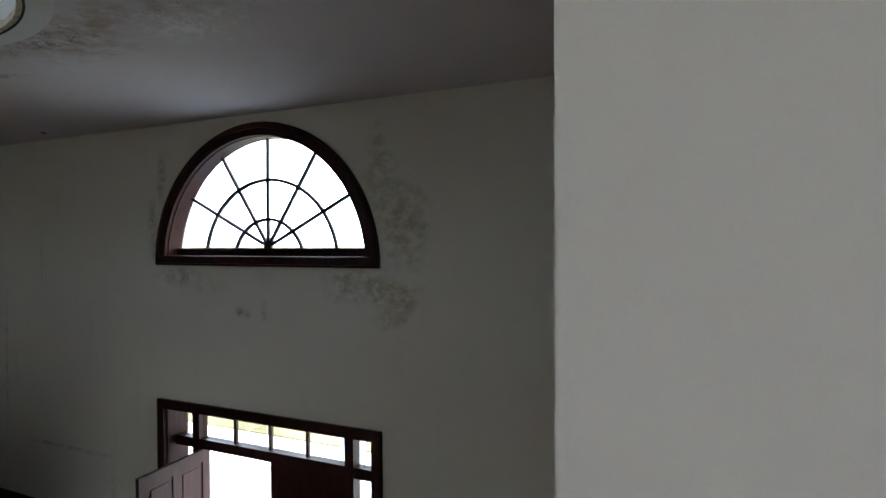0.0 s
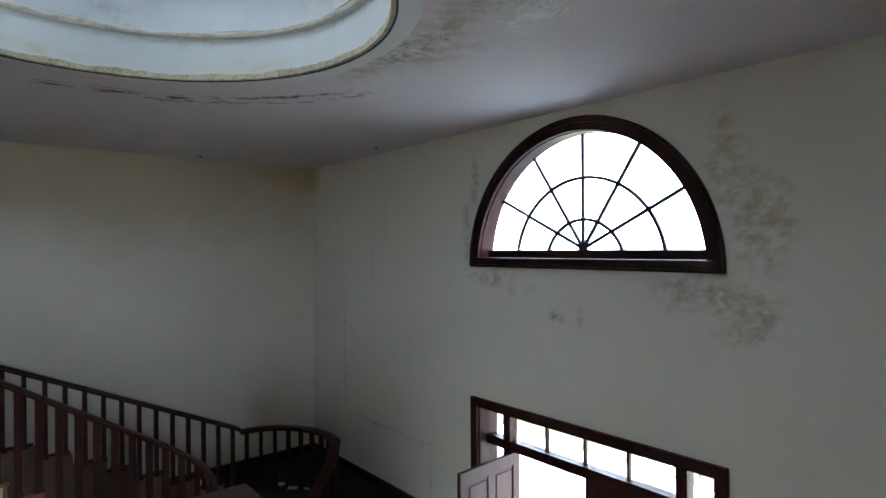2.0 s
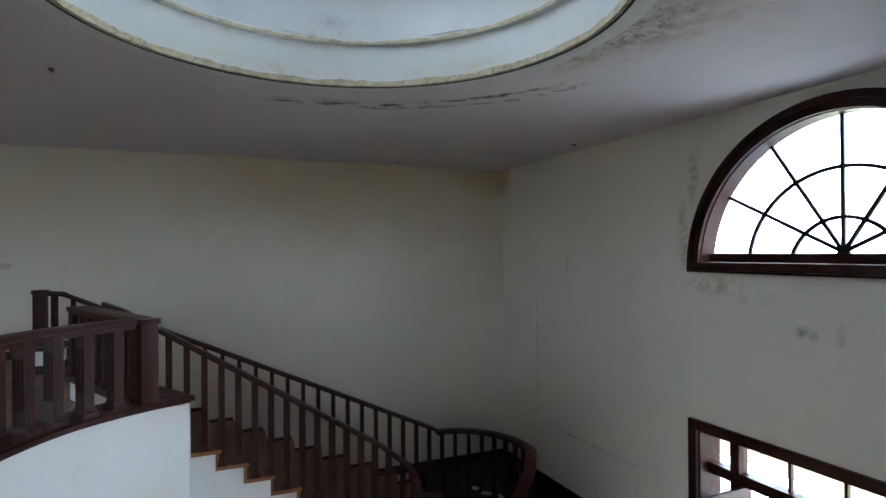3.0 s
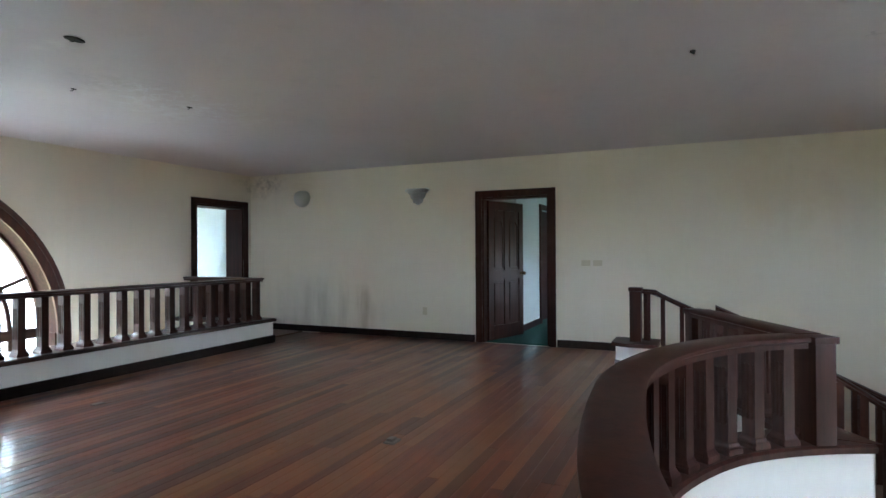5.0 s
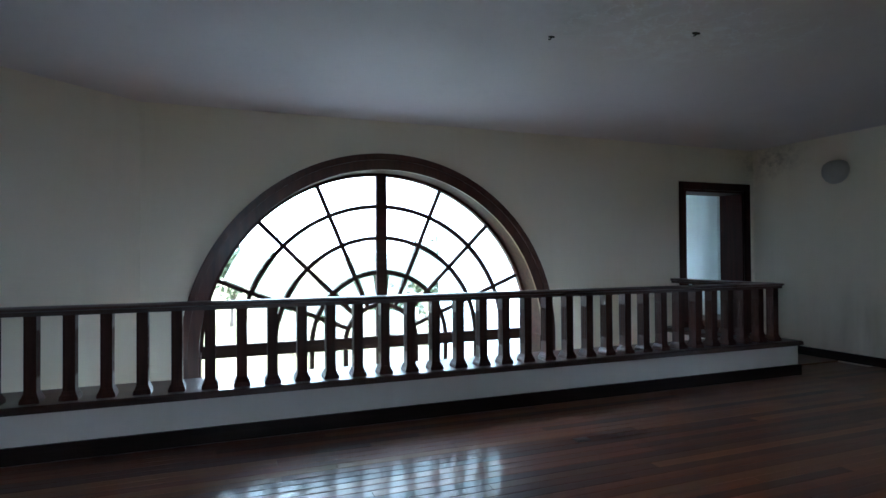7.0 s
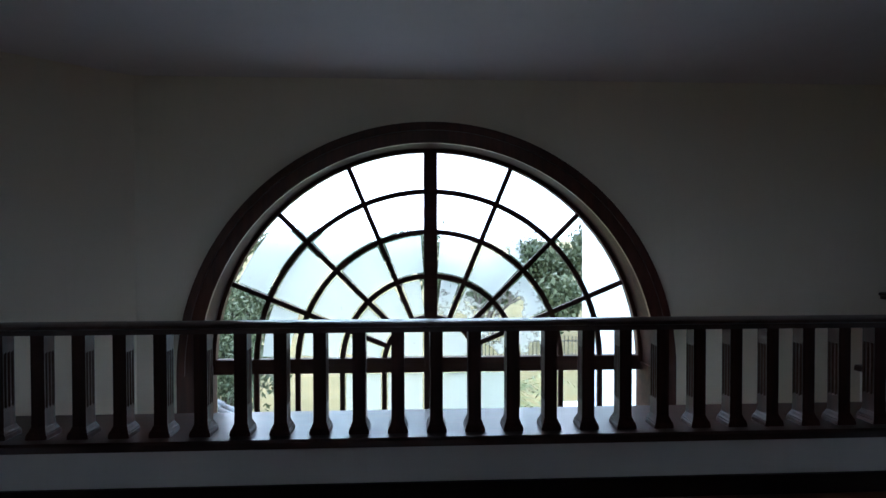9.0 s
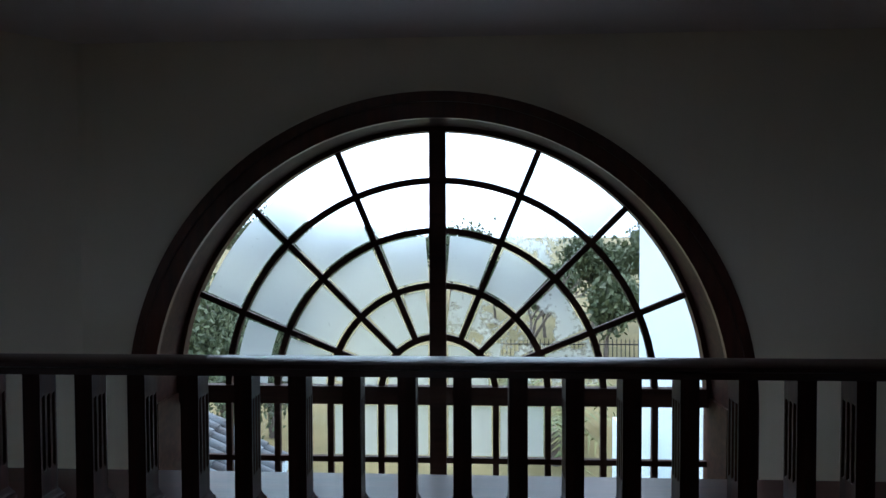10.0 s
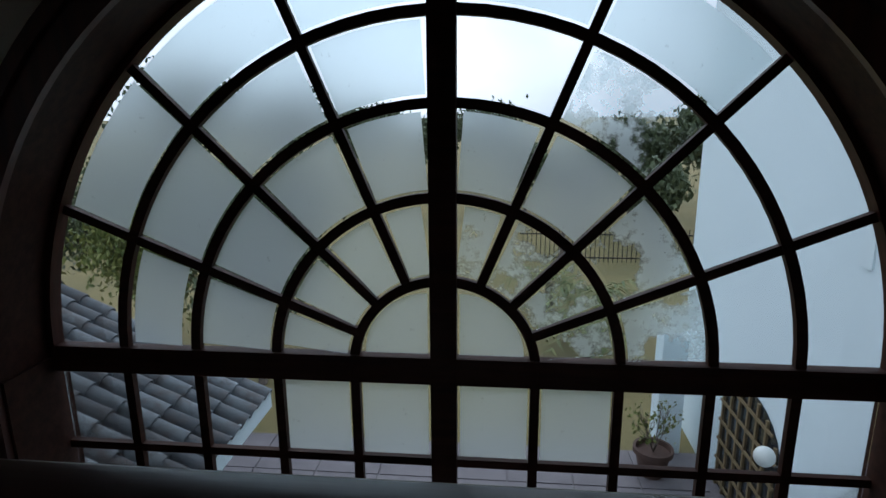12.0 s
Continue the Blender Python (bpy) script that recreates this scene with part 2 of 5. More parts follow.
DARK = wood("dark_stained_wood", (0.050, 0.015, 0.010), (0.022, 0.008, 0.006), 0.42, 2, gloss=0.0)
DARK.node_tree.nodes["Principled BSDF"].inputs["Specular IOR Level"].default_value = 0.16
VARNISH = wood("dark_varnished_wood", (0.048, 0.016, 0.011), (0.022, 0.009, 0.007), 0.34, 0, gloss=0.25)
BAR = wood("dark_stained_joinery", (0.050, 0.021, 0.014), (0.022, 0.010, 0.008), 0.55, 0)
TREAD = wood("brown_stair_wood", (0.16, 0.065, 0.030), (0.08, 0.032, 0.016), 0.38, 0)
PLANK = wood("red_brown_floor_boards", (0.215, 0.068, 0.036), (0.140, 0.039, 0.026), 0.335, 0, pieces=True, gloss=0.4)
PLANK_REST = wood("red_brown_floor_boards_joined", (0.215, 0.068, 0.036), (0.140, 0.039, 0.026), 0.335, 0, pieces=True, joined=True, gloss=0.4)
for boards_wood in (PLANK, PLANK_REST):
    boards_wood.node_tree.nodes["Principled BSDF"].inputs["Specular IOR Level"].default_value = 0.3
OAK = wood("orange_stair_nosing", (0.30, 0.12, 0.045), (0.19, 0.07, 0.028), 0.4, 0)
CASING = wood("red_brown_casing_wood", (0.085, 0.027, 0.018), (0.040, 0.013, 0.010), 0.36, 2, gloss=0.1)
BAR.node_tree.nodes["Principled BSDF"].inputs["Specular IOR Level"].default_value = 0.12
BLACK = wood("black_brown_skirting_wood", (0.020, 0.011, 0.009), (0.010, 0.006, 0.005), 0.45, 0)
BLACK.node_tree.nodes["Principled BSDF"].inputs["Specular IOR Level"].default_value = 0.2
IRON, _, _ = material("dark_metal", (0.03, 0.03, 0.03), 0.45, 0.8)
BRASS, _, _ = material("tarnished_brass", (0.35, 0.24, 0.10), 0.35, 1.0)
KNOB, _, _ = material("blackened_brass", (0.12, 0.08, 0.04), 0.4, 1.0)
BLUE, _, _ = material("blue_plastic", (0.10, 0.24, 0.60), 0.45)
IVORY, _, _ = material("ivory_plastic", (0.62, 0.56, 0.40), 0.4)
SHADE, _, _ = material("white_lamp_glass", (0.66, 0.69, 0.67), 0.35)
HOLE_AND_SHADOW, _, _ = material("dark_recess_and_shadow", (0.02, 0.018, 0.017), 0.9)
PLATE, _, _ = material("grey_metal", (0.20, 0.20, 0.20), 0.5, 0.7)


def carpet():
    m, t, b = material("green_carpet", (0.02, 0.10, 0.09), 0.95)
    p = object_coords(t, world_space=True)
    t.links.new(blend(t, noise_of(t, p, 90, 3), (0.012, 0.075, 0.07), (0.04, 0.15, 0.13)), b.inputs["Base Color"])
    bump(t, b, noise_of(t, p, 300, 2), 0.5, 0.005)
    return m


CARPET = carpet()


def glass(name, frost, low=0.0, high=0.0, tint=(0.83, 0.89, 0.90)):
    """Window glass. frost: share of film left on it; between low and high of a ragged pattern the film is worn off."""
    m = bpy.data.materials.new(name)
    m.use_nodes = True
    t = m.node_tree
    t.nodes.remove(t.nodes["Principled BSDF"])
    out = t.nodes["Material Output"]
    clear, gloss = t.nodes.new("ShaderNodeBsdfTransparent"), t.nodes.new("ShaderNodeBsdfGlossy")
    clear.inputs[0].default_value = (0.95, 0.97, 0.97, 1)
    gloss.inputs["Roughness"].default_value = 0.03
    fresnel = node(t, "ShaderNodeFresnel", IOR=1.45)
    mix = t.nodes.new("ShaderNodeMixShader")
    t.links.new(maths(t, "MULTIPLY", fresnel.outputs[0], 0.5), mix.inputs[0])
    t.links.new(clear.outputs[0], mix.inputs[1])
    t.links.new(gloss.outputs[0], mix.inputs[2])
    last = mix.outputs[0]
    if frost:
        film = t.nodes.new("ShaderNodeBsdfRefraction")
        film.distribution = "GGX"
        film.inputs["Color"].default_value = (*tint, 1)
        film.inputs["Roughness"].default_value, film.inputs["IOR"].default_value = 0.5, 1.1
        p = object_coords(t, world_space=True)
        rag = noise_of(t, p, 3.2, 9, 0.68)
        specks = steps(t, noise_of(t, p, 26, 4, 0.7), 0.66, 0.72, 0.5)
        share = maths(t, "SUBTRACT", frost if high == 0 else steps(t, rag, low, high, frost), specks if high else maths(t, "MULTIPLY", specks, 0.3))
        glow = t.nodes.new("ShaderNodeBsdfTranslucent")
        glow.inputs[0].default_value = (0.84, 0.88, 0.89, 1)
        milky = t.nodes.new("ShaderNodeMixShader")
        milky.inputs[0].default_value = 0.12
        t.links.new(film.outputs[0], milky.inputs[1])
        t.links.new(glow.outputs[0], milky.inputs[2])
        both = t.nodes.new("ShaderNodeMixShader")
        t.links.new(share, both.inputs[0])
        t.links.new(last, both.inputs[1])
        t.links.new(milky.outputs[0], both.inputs[2])
        last = both.outputs[0]
    t.links.new(last, out.inputs["Surface"])
    return m


CLEAR = glass("clear_window_glass", 0)
FROST = glass("frosted_window_glass", 0.97)
WORN = glass("worn_frosted_glass", 0.95, 0.47, 0.53)

# skylight glass, tinted dark only to weaken the daylight it passes
DIMMED = bpy.data.materials.new("dimmed_skylight_glass")
DIMMED.use_nodes = True
DIMMED.node_tree.nodes.remove(DIMMED.node_tree.nodes["Principled BSDF"])
dimming = DIMMED.node_tree.nodes.new("ShaderNodeBsdfTransparent")
dimming.inputs[0].default_value = (0.225, 0.235, 0.245, 1)
DIMMED.node_tree.links.new(dimming.outputs[0], DIMMED.node_tree.nodes["Material Output"].inputs["Surface"])

# ---- mesh helpers ----
def box(bm, x0, x1, y0, y1, z0, z1, bevel=0.0, turn=None):
    made = bmesh.ops.create_cube(bm, size=1.0, matrix=Matrix.Translation(((x0 + x1) / 2, (y0 + y1) / 2, (z0 + z1) / 2)) @ Matrix.Diagonal((abs(x1 - x0), abs(y1 - y0), abs(z1 - z0), 1)))
    verts = made["verts"]
    if bevel:
        edges = list({e for v in verts for e in v.link_edges})
        cut = bmesh.ops.bevel(bm, geom=edges, offset=bevel, segments=2, affect="EDGES", profile=0.7)
        verts = cut["verts"]
    if turn is not None:
        bmesh.ops.transform(bm, matrix=turn, verts=verts)
    return verts


def hexa(bm, low, high):
    """A block from a lower and an upper four-cornered ring, both counter-clockwise from above."""
    a = [bm.verts.new(p) for p in low]
    b = [bm.verts.new(p) for p in high]
    n = len(a)
    bm.faces.new(a[::-1])
    bm.faces.new(b)
    for i in range(n):
        bm.faces.new((a[i], a[(i + 1) % n], b[(i + 1) % n], b[i]))


def prism(bm, ring, z0, z1):
    hexa(bm, [(x, y, z0) for x, y in ring], [(x, y, z1) for x, y in ring])


def lathe(bm, profile, centre=(0, 0, 0), n=20):
    rings = []
    for r, z in profile:
        rings.append([bm.verts.new((centre[0] + r * math.cos(2 * math.pi * i / n), centre[1] + r * math.sin(2 * math.pi * i / n), centre[2] + z)) for i in range(n)])
    for a, b in zip(rings, rings[1:]):
        for i in range(n):
            bm.faces.new((a[i], a[(i + 1) % n], b[(i + 1) % n], b[i]))
    if profile[0][0] > 1e-4:
        bm.faces.new(rings[0][::-1])
    if profile[-1][0] > 1e-4:
        bm.faces.new(rings[-1])


def sweep(bm, path, profile, up=Vector((0, 0, 1))):
    """Draws a closed profile of (across, up) along a path of points, with mitred corners."""
    pts = [Vector(p) for p in path]
    rings = []
    for i, p in enumerate(pts):
        a = (pts[i] - pts[i - 1]).normalized() if i else (pts[1] - pts[0]).normalized()
        b = (pts[i + 1] - pts[i]).normalized() if i < len(pts) - 1 else a
        fa, fb = Vector((a.x, a.y, 0)).normalized(), Vector((b.x, b.y, 0)).normalized()
        side = Vector((fa.y + fb.y, -(fa.x + fb.x), 0)).normalized()
        stretch = 1 / max(0.35, side.dot(Vector((fb.y, -fb.x, 0))))
        rings.append([bm.verts.new(p + side * u * stretch + up * v) for u, v in profile])
    n = len(profile)
    for a, b in zip(rings, rings[1:]):
        for i in range(n):
            bm.faces.new((a[i], b[i], b[(i + 1) % n], a[(i + 1) % n]))
    bm.faces.new(rings[0])
    bm.faces.new(rings[-1][::-1])


def part(name, bm, mat, parent=None, label="", smooth=False):
    mesh = bpy.data.meshes.new(name)
    bmesh.ops.recalc_face_normals(bm, faces=bm.faces)
    bm.to_mesh(mesh)
    bm.free()
    mesh.materials.append(mat)
    if smooth:
        mesh.shade_smooth()
        mesh.set_sharp_from_angle(angle=radians(38))
    ob = new(name, mesh)
    ob.parent = parent
    if label:
        tagged(ob, label)
    return ob


def block(name, mat, dims, parent=None, label="", bevel=0.0, kind="", category=""):
    bm = bmesh.new()
    box(bm, *dims, bevel=bevel)
    ob = part(name, bm, mat, parent, label, smooth=bevel > 0)
    return tagged(ob, kind=kind, category=category)


def arc(cx, cy, r, a0, a1, n):
    return [(cx + r * math.cos(radians(a0 + (a1 - a0) * i / n)), cy + r * math.sin(radians(a0 + (a1 - a0) * i / n))) for i in range(n + 1)]


def band(bm, cx, zc, r0, r1, a0, a1, y0, y1, n=24):
    """A bent bar standing in an x-z plane, between two radii and two angles."""
    inner, outer = arc(cx, zc, r0, a0, a1, n), arc(cx, zc, r1, a0, a1, n)
    rings = [[bm.verts.new((p[0], y, p[1])) for p, y in ((i, y0), (o, y0), (o, y1), (i, y1))] for i, o in zip(inner, outer)]
    for a, b in zip(rings, rings[1:]):
        for k in range(4):
            bm.faces.new((a[k], b[k], b[(k + 1) % 4], a[(k + 1) % 4]))
    bm.faces.new(rings[0])
    bm.faces.new(rings[-1][::-1])


def wall_with_arch(bm, x0, x1, y0, y1, z0, z1, cx, zc, r, sill, n=40):
    box(bm, x0, cx - r, y0, y1, z0, z1)
    box(bm, cx + r, x1, y0, y1, z0, z1)
    if sill > z0 + 0.001:
        box(bm, cx - r, cx + r, y0, y1, z0, sill)
    xs = [cx - r * math.cos(math.pi * i / n) for i in range(n + 1)]
    hs = [zc + r * math.sin(math.pi * i / n) for i in range(n + 1)]
    for i in range(n):
        a, b, ha, hb = xs[i], xs[i + 1], hs[i], hs[i + 1]
        hexa(bm, [(a, y0, ha), (b, y0, hb), (b, y1, hb), (a, y1, ha)], [(a, y0, z1), (b, y0, z1), (b, y1, z1), (a, y1, z1)])


# ---- structure ----
H, LOW, GROUND = 2.58, -3.05, -4.2
EY, AX = 12.57, 5.357

bm = bmesh.new()
for dims in ((-0.16, 0, -0.4, 4.21, LOW, H), (-0.16, 0, 5.16, EY + 0.3, LOW, H), (-0.16, 0, 4.21, 5.16, 2.04, H), (-0.16, 0, 4.21, 5.16, LOW, -0.02)):
    box(bm, *dims)
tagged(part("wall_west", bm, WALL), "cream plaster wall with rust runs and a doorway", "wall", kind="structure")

bm = bmesh.new()
WR, WZ, WX = 1.79, 0.335, 5.0
wall_with_arch(bm, 2.3, 7.6, -0.36, 0, LOW, H, WX, WZ, WR, LOW)
box(bm, 1.17, 2.3, -0.36, 0, LOW, H)
box(bm, 0, 0.18, -0.36, 0, LOW, H)
box(bm, 0.18, 1.17, -0.36, 0, 2.04, H)
box(bm, 0.18, 1.17, -0.36, 0, LOW, -0.02)
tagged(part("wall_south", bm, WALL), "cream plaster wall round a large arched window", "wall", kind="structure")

bm = bmesh.new()
wall_with_arch(bm, 0, 9.5, EY, EY + 0.3, 0, H, AX, 1.05, 1.40, 1.05)
box(bm, 0, 3.95, EY, EY + 0.3, LOW, 0)
box(bm, 6.765, 9.5, EY, EY + 0.3, LOW, 0)
box(bm, 3.95, 6.765, EY, EY + 0.3, -0.50, 0)
tagged(part("wall_north", bm, WALL), "mould-stained cream plaster wall above the entrance", "wall", kind="structure")

bm = bmesh.new()
prism(bm, [(9.425, 8.22), (11.2, 8.22), (11.2, EY + 0.3), (9.2, EY + 0.3), (9.2, EY)], LOW, H)
tagged(part("wall_hall_east", bm, WALL), "cream plaster wall end beside the railing", "wall", kind="structure")
bm = bmesh.new()
prism(bm, [(7.22, 0), (7.22, -0.36), (7.7, -0.36), (11.2, 2.7), (11.2, 3.482)], LOW, H)
tagged(part("wall_angled", bm, WALL), "cream plaster angled wall beside the window", "wall", kind="structure")
# opening is invented, out of view, to brighten the hall's wall end
bm = bmesh.new()
for dims in ((2.7, 6.2, LOW, H), (7.2, EY + 0.3, LOW, H), (6.2, 7.2, LOW, 1.05), (6.2, 7.2, 1.95, H)):
    box(bm, 11.2, 11.4, *dims)
tagged(part("wall_east", bm, WALL), "cream plaster wall with an added unseen opening that lets in light", "wall", kind="structure")


# ceiling with the round recess and its eight-sided lantern
def ring_plate(bm, outer, cx, cy, r, z0, z1, n=64):
    x0, x1, y0, y1 = outer
    inner = arc(cx, cy, r, 0, 360, n)[:-1]

    def edge(a):
        c, s = math.cos(a), math.sin(a)
        k = min((x1 - cx) / c if c > 1e-9 else 1e9, (x0 - cx) / c if c < -1e-9 else 1e9, (y1 - cy) / s if s > 1e-9 else 1e9, (y0 - cy) / s if s < -1e-9 else 1e9)
        return cx + c * k, cy + s * k
    angles = sorted([2 * math.pi * i / n for i in range(n)] + [math.atan2(y - cy, x - cx) % (2 * math.pi) for x in (x0, x1) for y in (y0, y1)])
    for a, b in zip(angles, angles[1:] + [angles[0] + 2 * math.pi]):
        pa, pb = (cx + r * math.cos(a), cy + r * math.sin(a)), (cx + r * math.cos(b), cy + r * math.sin(b))
        ea, eb = edge(a), edge(b)
        prism(bm, [pa, ea, eb, pb], z0, z1)


RR = 1.50
bm = bmesh.new()
ring_plate(bm, (-0.16, 11.4, -0.36, EY + 0.3), CX, CY, RR, H, H + 0.12)
tagged(part("ceiling", bm, CEIL), "greyish plaster ceiling with water stains", "ceiling", kind="structure")


def tube(bm, r0, r1, z0, z1, n, turn=0.0):
    rings = [[bm.verts.new((x, y, z)) for x, y in arc(CX, CY, r, turn, 360 + turn, n)[:-1]] for r, z in ((r0, z0), (r1, z0), (r1, z1), (r0, z1))]
    for k in range(4):
        a, b = rings[k], rings[(k + 1) % 4]
        for i in range(n):
            j = (i + 1) % n
            bm.faces.new((a[i], a[j], b[j], b[i]))


bm = bmesh.new()
tube(bm, RR - 0.004, RR + 0.15, H - 0.012, H + 0.30, 72)
dome = part("ceiling_dome", bm, DOME, smooth=True)
tagged(dome, "white round ceiling recess with peeling paint", "ceiling", kind="structure")


def ragged_ring(bm, r0, r1, z0, z1, jag, seed, n=220):
    """A thin plaster ring whose lower and upper edges have flaked unevenly."""
    rows = []
    for i in range(n):
        a = 2 * math.pi * i / n
        c, s = math.cos(a), math.sin(a)
        low = jag * (noise.noise(Vector((c * 9, s * 9, seed))) + 0.6 * noise.noise(Vector((c * 31, s * 31, seed))))
        high = jag * (noise.noise(Vector((c * 7, s * 7, seed + 5))) + 0.8 * noise.noise(Vector((c * 26, s * 26, seed + 5))))
        dip = 0.25 * jag * noise.noise(Vector((c * 40, s * 40, seed + 9)))
        rows.append([bm.verts.new((CX + r * c, CY + r * s, z)) for r, z in ((r0 + dip, z0 + 0.3 * low), (r1, z0 + 0.3 * low), (r1, z1 + high), (r0 + dip, z1 + high))])
    for i in range(n):
        p, q = rows[i], rows[(i + 1) % n]
        for k in range(4):
            bm.faces.new((p[k], p[(k + 1) % 4], q[(k + 1) % 4], q[k]))


bm = bmesh.new()
ragged_ring(bm, RR - 0.022, RR + 0.02, H - 0.020, H + 0.022, 0.016, 1.0)
part("dome_edge", bm, AGED, dome, "yellowed peeling rim")
# thin black ring that draws the shadow line beneath the rim
bm = bmesh.new()
tube(bm, RR + 0.006, RR + 0.018, H - 0.026, H - 0.021, 96)
part("rim_shadow", bm, HOLE_AND_SHADOW, dome, "dark shadow line under the peeling rim")
bm = bmesh.new()
tube(bm, RR - 0.045, RR + 0.1, H + 0.300, H + 0.345, 96)
part("dome_moulding", bm, DOME, dome, "flaking white plaster ring moulding", smooth=True)
bm = bmesh.new()
ragged_ring(bm, RR - 0.055, RR - 0.02, H + 0.302, H + 0.326, 0.014, 4.0)
part("moulding_edge", bm, AGED, dome, "bare yellowed plaster edge")
bm = bmesh.new()
tube(bm, 1.56, 1.75, H + 0.345, H + 0.75, 8, 22.5)
part("drum", bm, DOME, dome)
bm = bmesh.new()
tube(bm, 1.30, 1.75, H + 0.75, H + 0.82, 8, 22.5)
part("drum_rim", bm, DOME, dome)
bm = bmesh.new()
for i in range(4):
    box(bm, -1.4, 1.4, -0.03, 0.03, H + 0.82, H + 0.88, turn=Matrix.Translation((CX, CY, 0)) @ Matrix.Rotation(radians(45 * i), 4, "Z"))
part("skylight_bars", bm, BAR, dome)
# pane out of view, in the light-dimming glass
bm = bmesh.new()
prism(bm, arc(CX, CY, 1.45, 22.5, 382.5, 8)[:-1], H + 0.885, H + 0.895)
part("skylight_pane", bm, DIMMED, dome, "unseen skylight glass, darkened to dim its light")


# the upper floor: slab outline, then boards
def rim(a):
    """Radius of the gallery's edge round the hall at an angle in degrees."""
    k = min(1, max(0, (a - 274) / 76))
    return 1.86 + 0.55 * k * k * (3 - 2 * k) - 0.07 * max(0, (232 - a) / 26)


CURVE = [(a, rim(a)) for a in [206 + 145 * i / 48 for i in range(49)]]


def curve_at(extra, z):
    return [(CX + (r + extra) * math.cos(radians(a)), CY + (r + extra) * math.sin(radians(a)), z) for a, r in CURVE]


RISE, RUN_IN, RUN_OUT, XI, XO = 0.165, 0.257, 0.354, 2.3, 0.75
def nose_in(k):
    return 7.07 + RUN_IN * k


def nose_out(k):
    return 6.54 + RUN_OUT * k


edge = [(p[0], p[1]) for p in curve_at(0.04, 0)]
outline = [(0, 1.08), (9.3, 1.08), (11.2, 3.4), (11.2, 8.22), (9.43, 8.20), (edge[-1][0] + 0.2, 8.20), edge[-1]] + edge[::-1][1:] + [(3.68, 7.76), (2.50, nose_in(0) - 0.02), (XI, nose_in(0)), (XO, nose_out(0)), (0, nose_out(0) - 0.03)]
def inside(x, y):
    odd = False
    for (ax, ay), (bx, by) in zip(outline, outline[1:] + outline[:1]):
        if (ay > y) != (by > y) and x < (bx - ax) * (y - ay) / (by - ay) + ax:
            odd = not odd
    return odd


bm = bmesh.new()
top, bottom = [bm.verts.new((x, y, -0.02)) for x, y in outline], [bm.verts.new((x, y, -0.32)) for x, y in outline]
bm.faces.new(top)
bm.faces.new(bottom[::-1])
for i in range(len(top)):
    j = (i + 1) % len(top)
    bm.faces.new((top[i], bottom[i], bottom[j], top[j]))
bmesh.ops.triangulate(bm, faces=[f for f in bm.faces if len(f.verts) > 4])
floor = tagged(part("floor", bm, TREAD), "red-brown polished hardwood board floor", "floor", kind="structure")
block("floor_by_window_door", TREAD, (0, 1.55, 0.0, 1.08, -0.32, -0.002), label="brown wooden floor", kind="structure", category="floor")

# entrance hall below, landing
block("floor_hall", TREAD, (0, 11.2, 0, EY + 0.3, LOW - 0.2, LOW), label="dark wooden floor of the entrance hall", kind="structure", category="floor")
LAND = -13 * RISE
bm = bmesh.new()
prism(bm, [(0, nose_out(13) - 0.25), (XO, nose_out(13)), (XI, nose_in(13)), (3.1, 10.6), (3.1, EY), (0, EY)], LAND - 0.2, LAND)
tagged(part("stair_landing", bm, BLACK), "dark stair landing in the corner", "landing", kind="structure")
block("baseboard_landing_north", BLACK, (0, 3.2, EY - 0.02, EY - 0.002, LAND, LAND + 0.13), label="black skirting board", kind="structure", category="skirting")
block("baseboard_landing_west", BLACK, (0.002, 0.02, 9.9, EY, LAND, LAND + 0.13), label="black skirting board", kind="structure", category="skirting")

# skirting of the upper floor
for a, b in ((0.01, 4.1), (5.27, 6.5)):
    block("baseboard_west", BLACK, (0.002, 0.022, a, b, 0, 0.10), label="black skirting board", bevel=0.004, kind="structure", category="skirting")
block("baseboard_south", BLACK, (1.25, 1.5, 0.002, 0.022, 0, 0.10), label="black skirting board", kind="structure", category="skirting")


# ---- rails ----
def baluster_mesh(height, w=0.067, d=0.085):
    """One turned-square baluster: flared foot, straight shaft, three flutes on each side face."""
    def ring(a, c, groove, z):
        side = []
        for k in (-0.62, 0.0, 0.62):
            side += [(k - 0.2, 0), (k - 0.08, 1), (k + 0.08, 1), (k + 0.2, 0)]
        right = [(a / 2 - groove * g, c / 2 * k) for k, g in side]
        left = [(-x, -y) for x, y in right]
        return [(a / 2, -c / 2, z)] + [(x, y, z) for x, y in right] + [(a / 2, c / 2, z), (-a / 2, c / 2, z)] + [(x, y, z) for x, y in left] + [(-a / 2, -c / 2, z)]
    rows = [(1.56, 0, 0.0), (1.56, 0, 0.020), (1.44, 0, 0.023), (1.44, 0, 0.031), (1.25, 0, 0.040), (1.12, 0, 0.054), (1.02, 0, 0.060), (1.0, 0, 0.07), (1.0, 0, 0.15), (1.0, 0.007, 0.16), (1.0, 0.007, height - 0.11), (1.0, 0, height - 0.10), (1.0, 0, height)]
    bm = bmesh.new()
    rings = [[bm.verts.new(p) for p in ring(w * k, d * min(k, 1.45), g, z)] for k, g, z in rows]
    n = len(rings[0])
    for a, b in zip(rings, rings[1:]):
        for i in range(n):
            bm.faces.new((a[i], a[(i + 1) % n], b[(i + 1) % n], b[i]))
    bm.faces.new(rings[0][::-1])
    bm.faces.new(rings[-1])
    mesh = bpy.data.meshes.new("baluster")
    bmesh.ops.recalc_face_normals(bm, faces=bm.faces)
    bm.to_mesh(mesh)
    bm.free()
    mesh.materials.append(DARK)
    return mesh


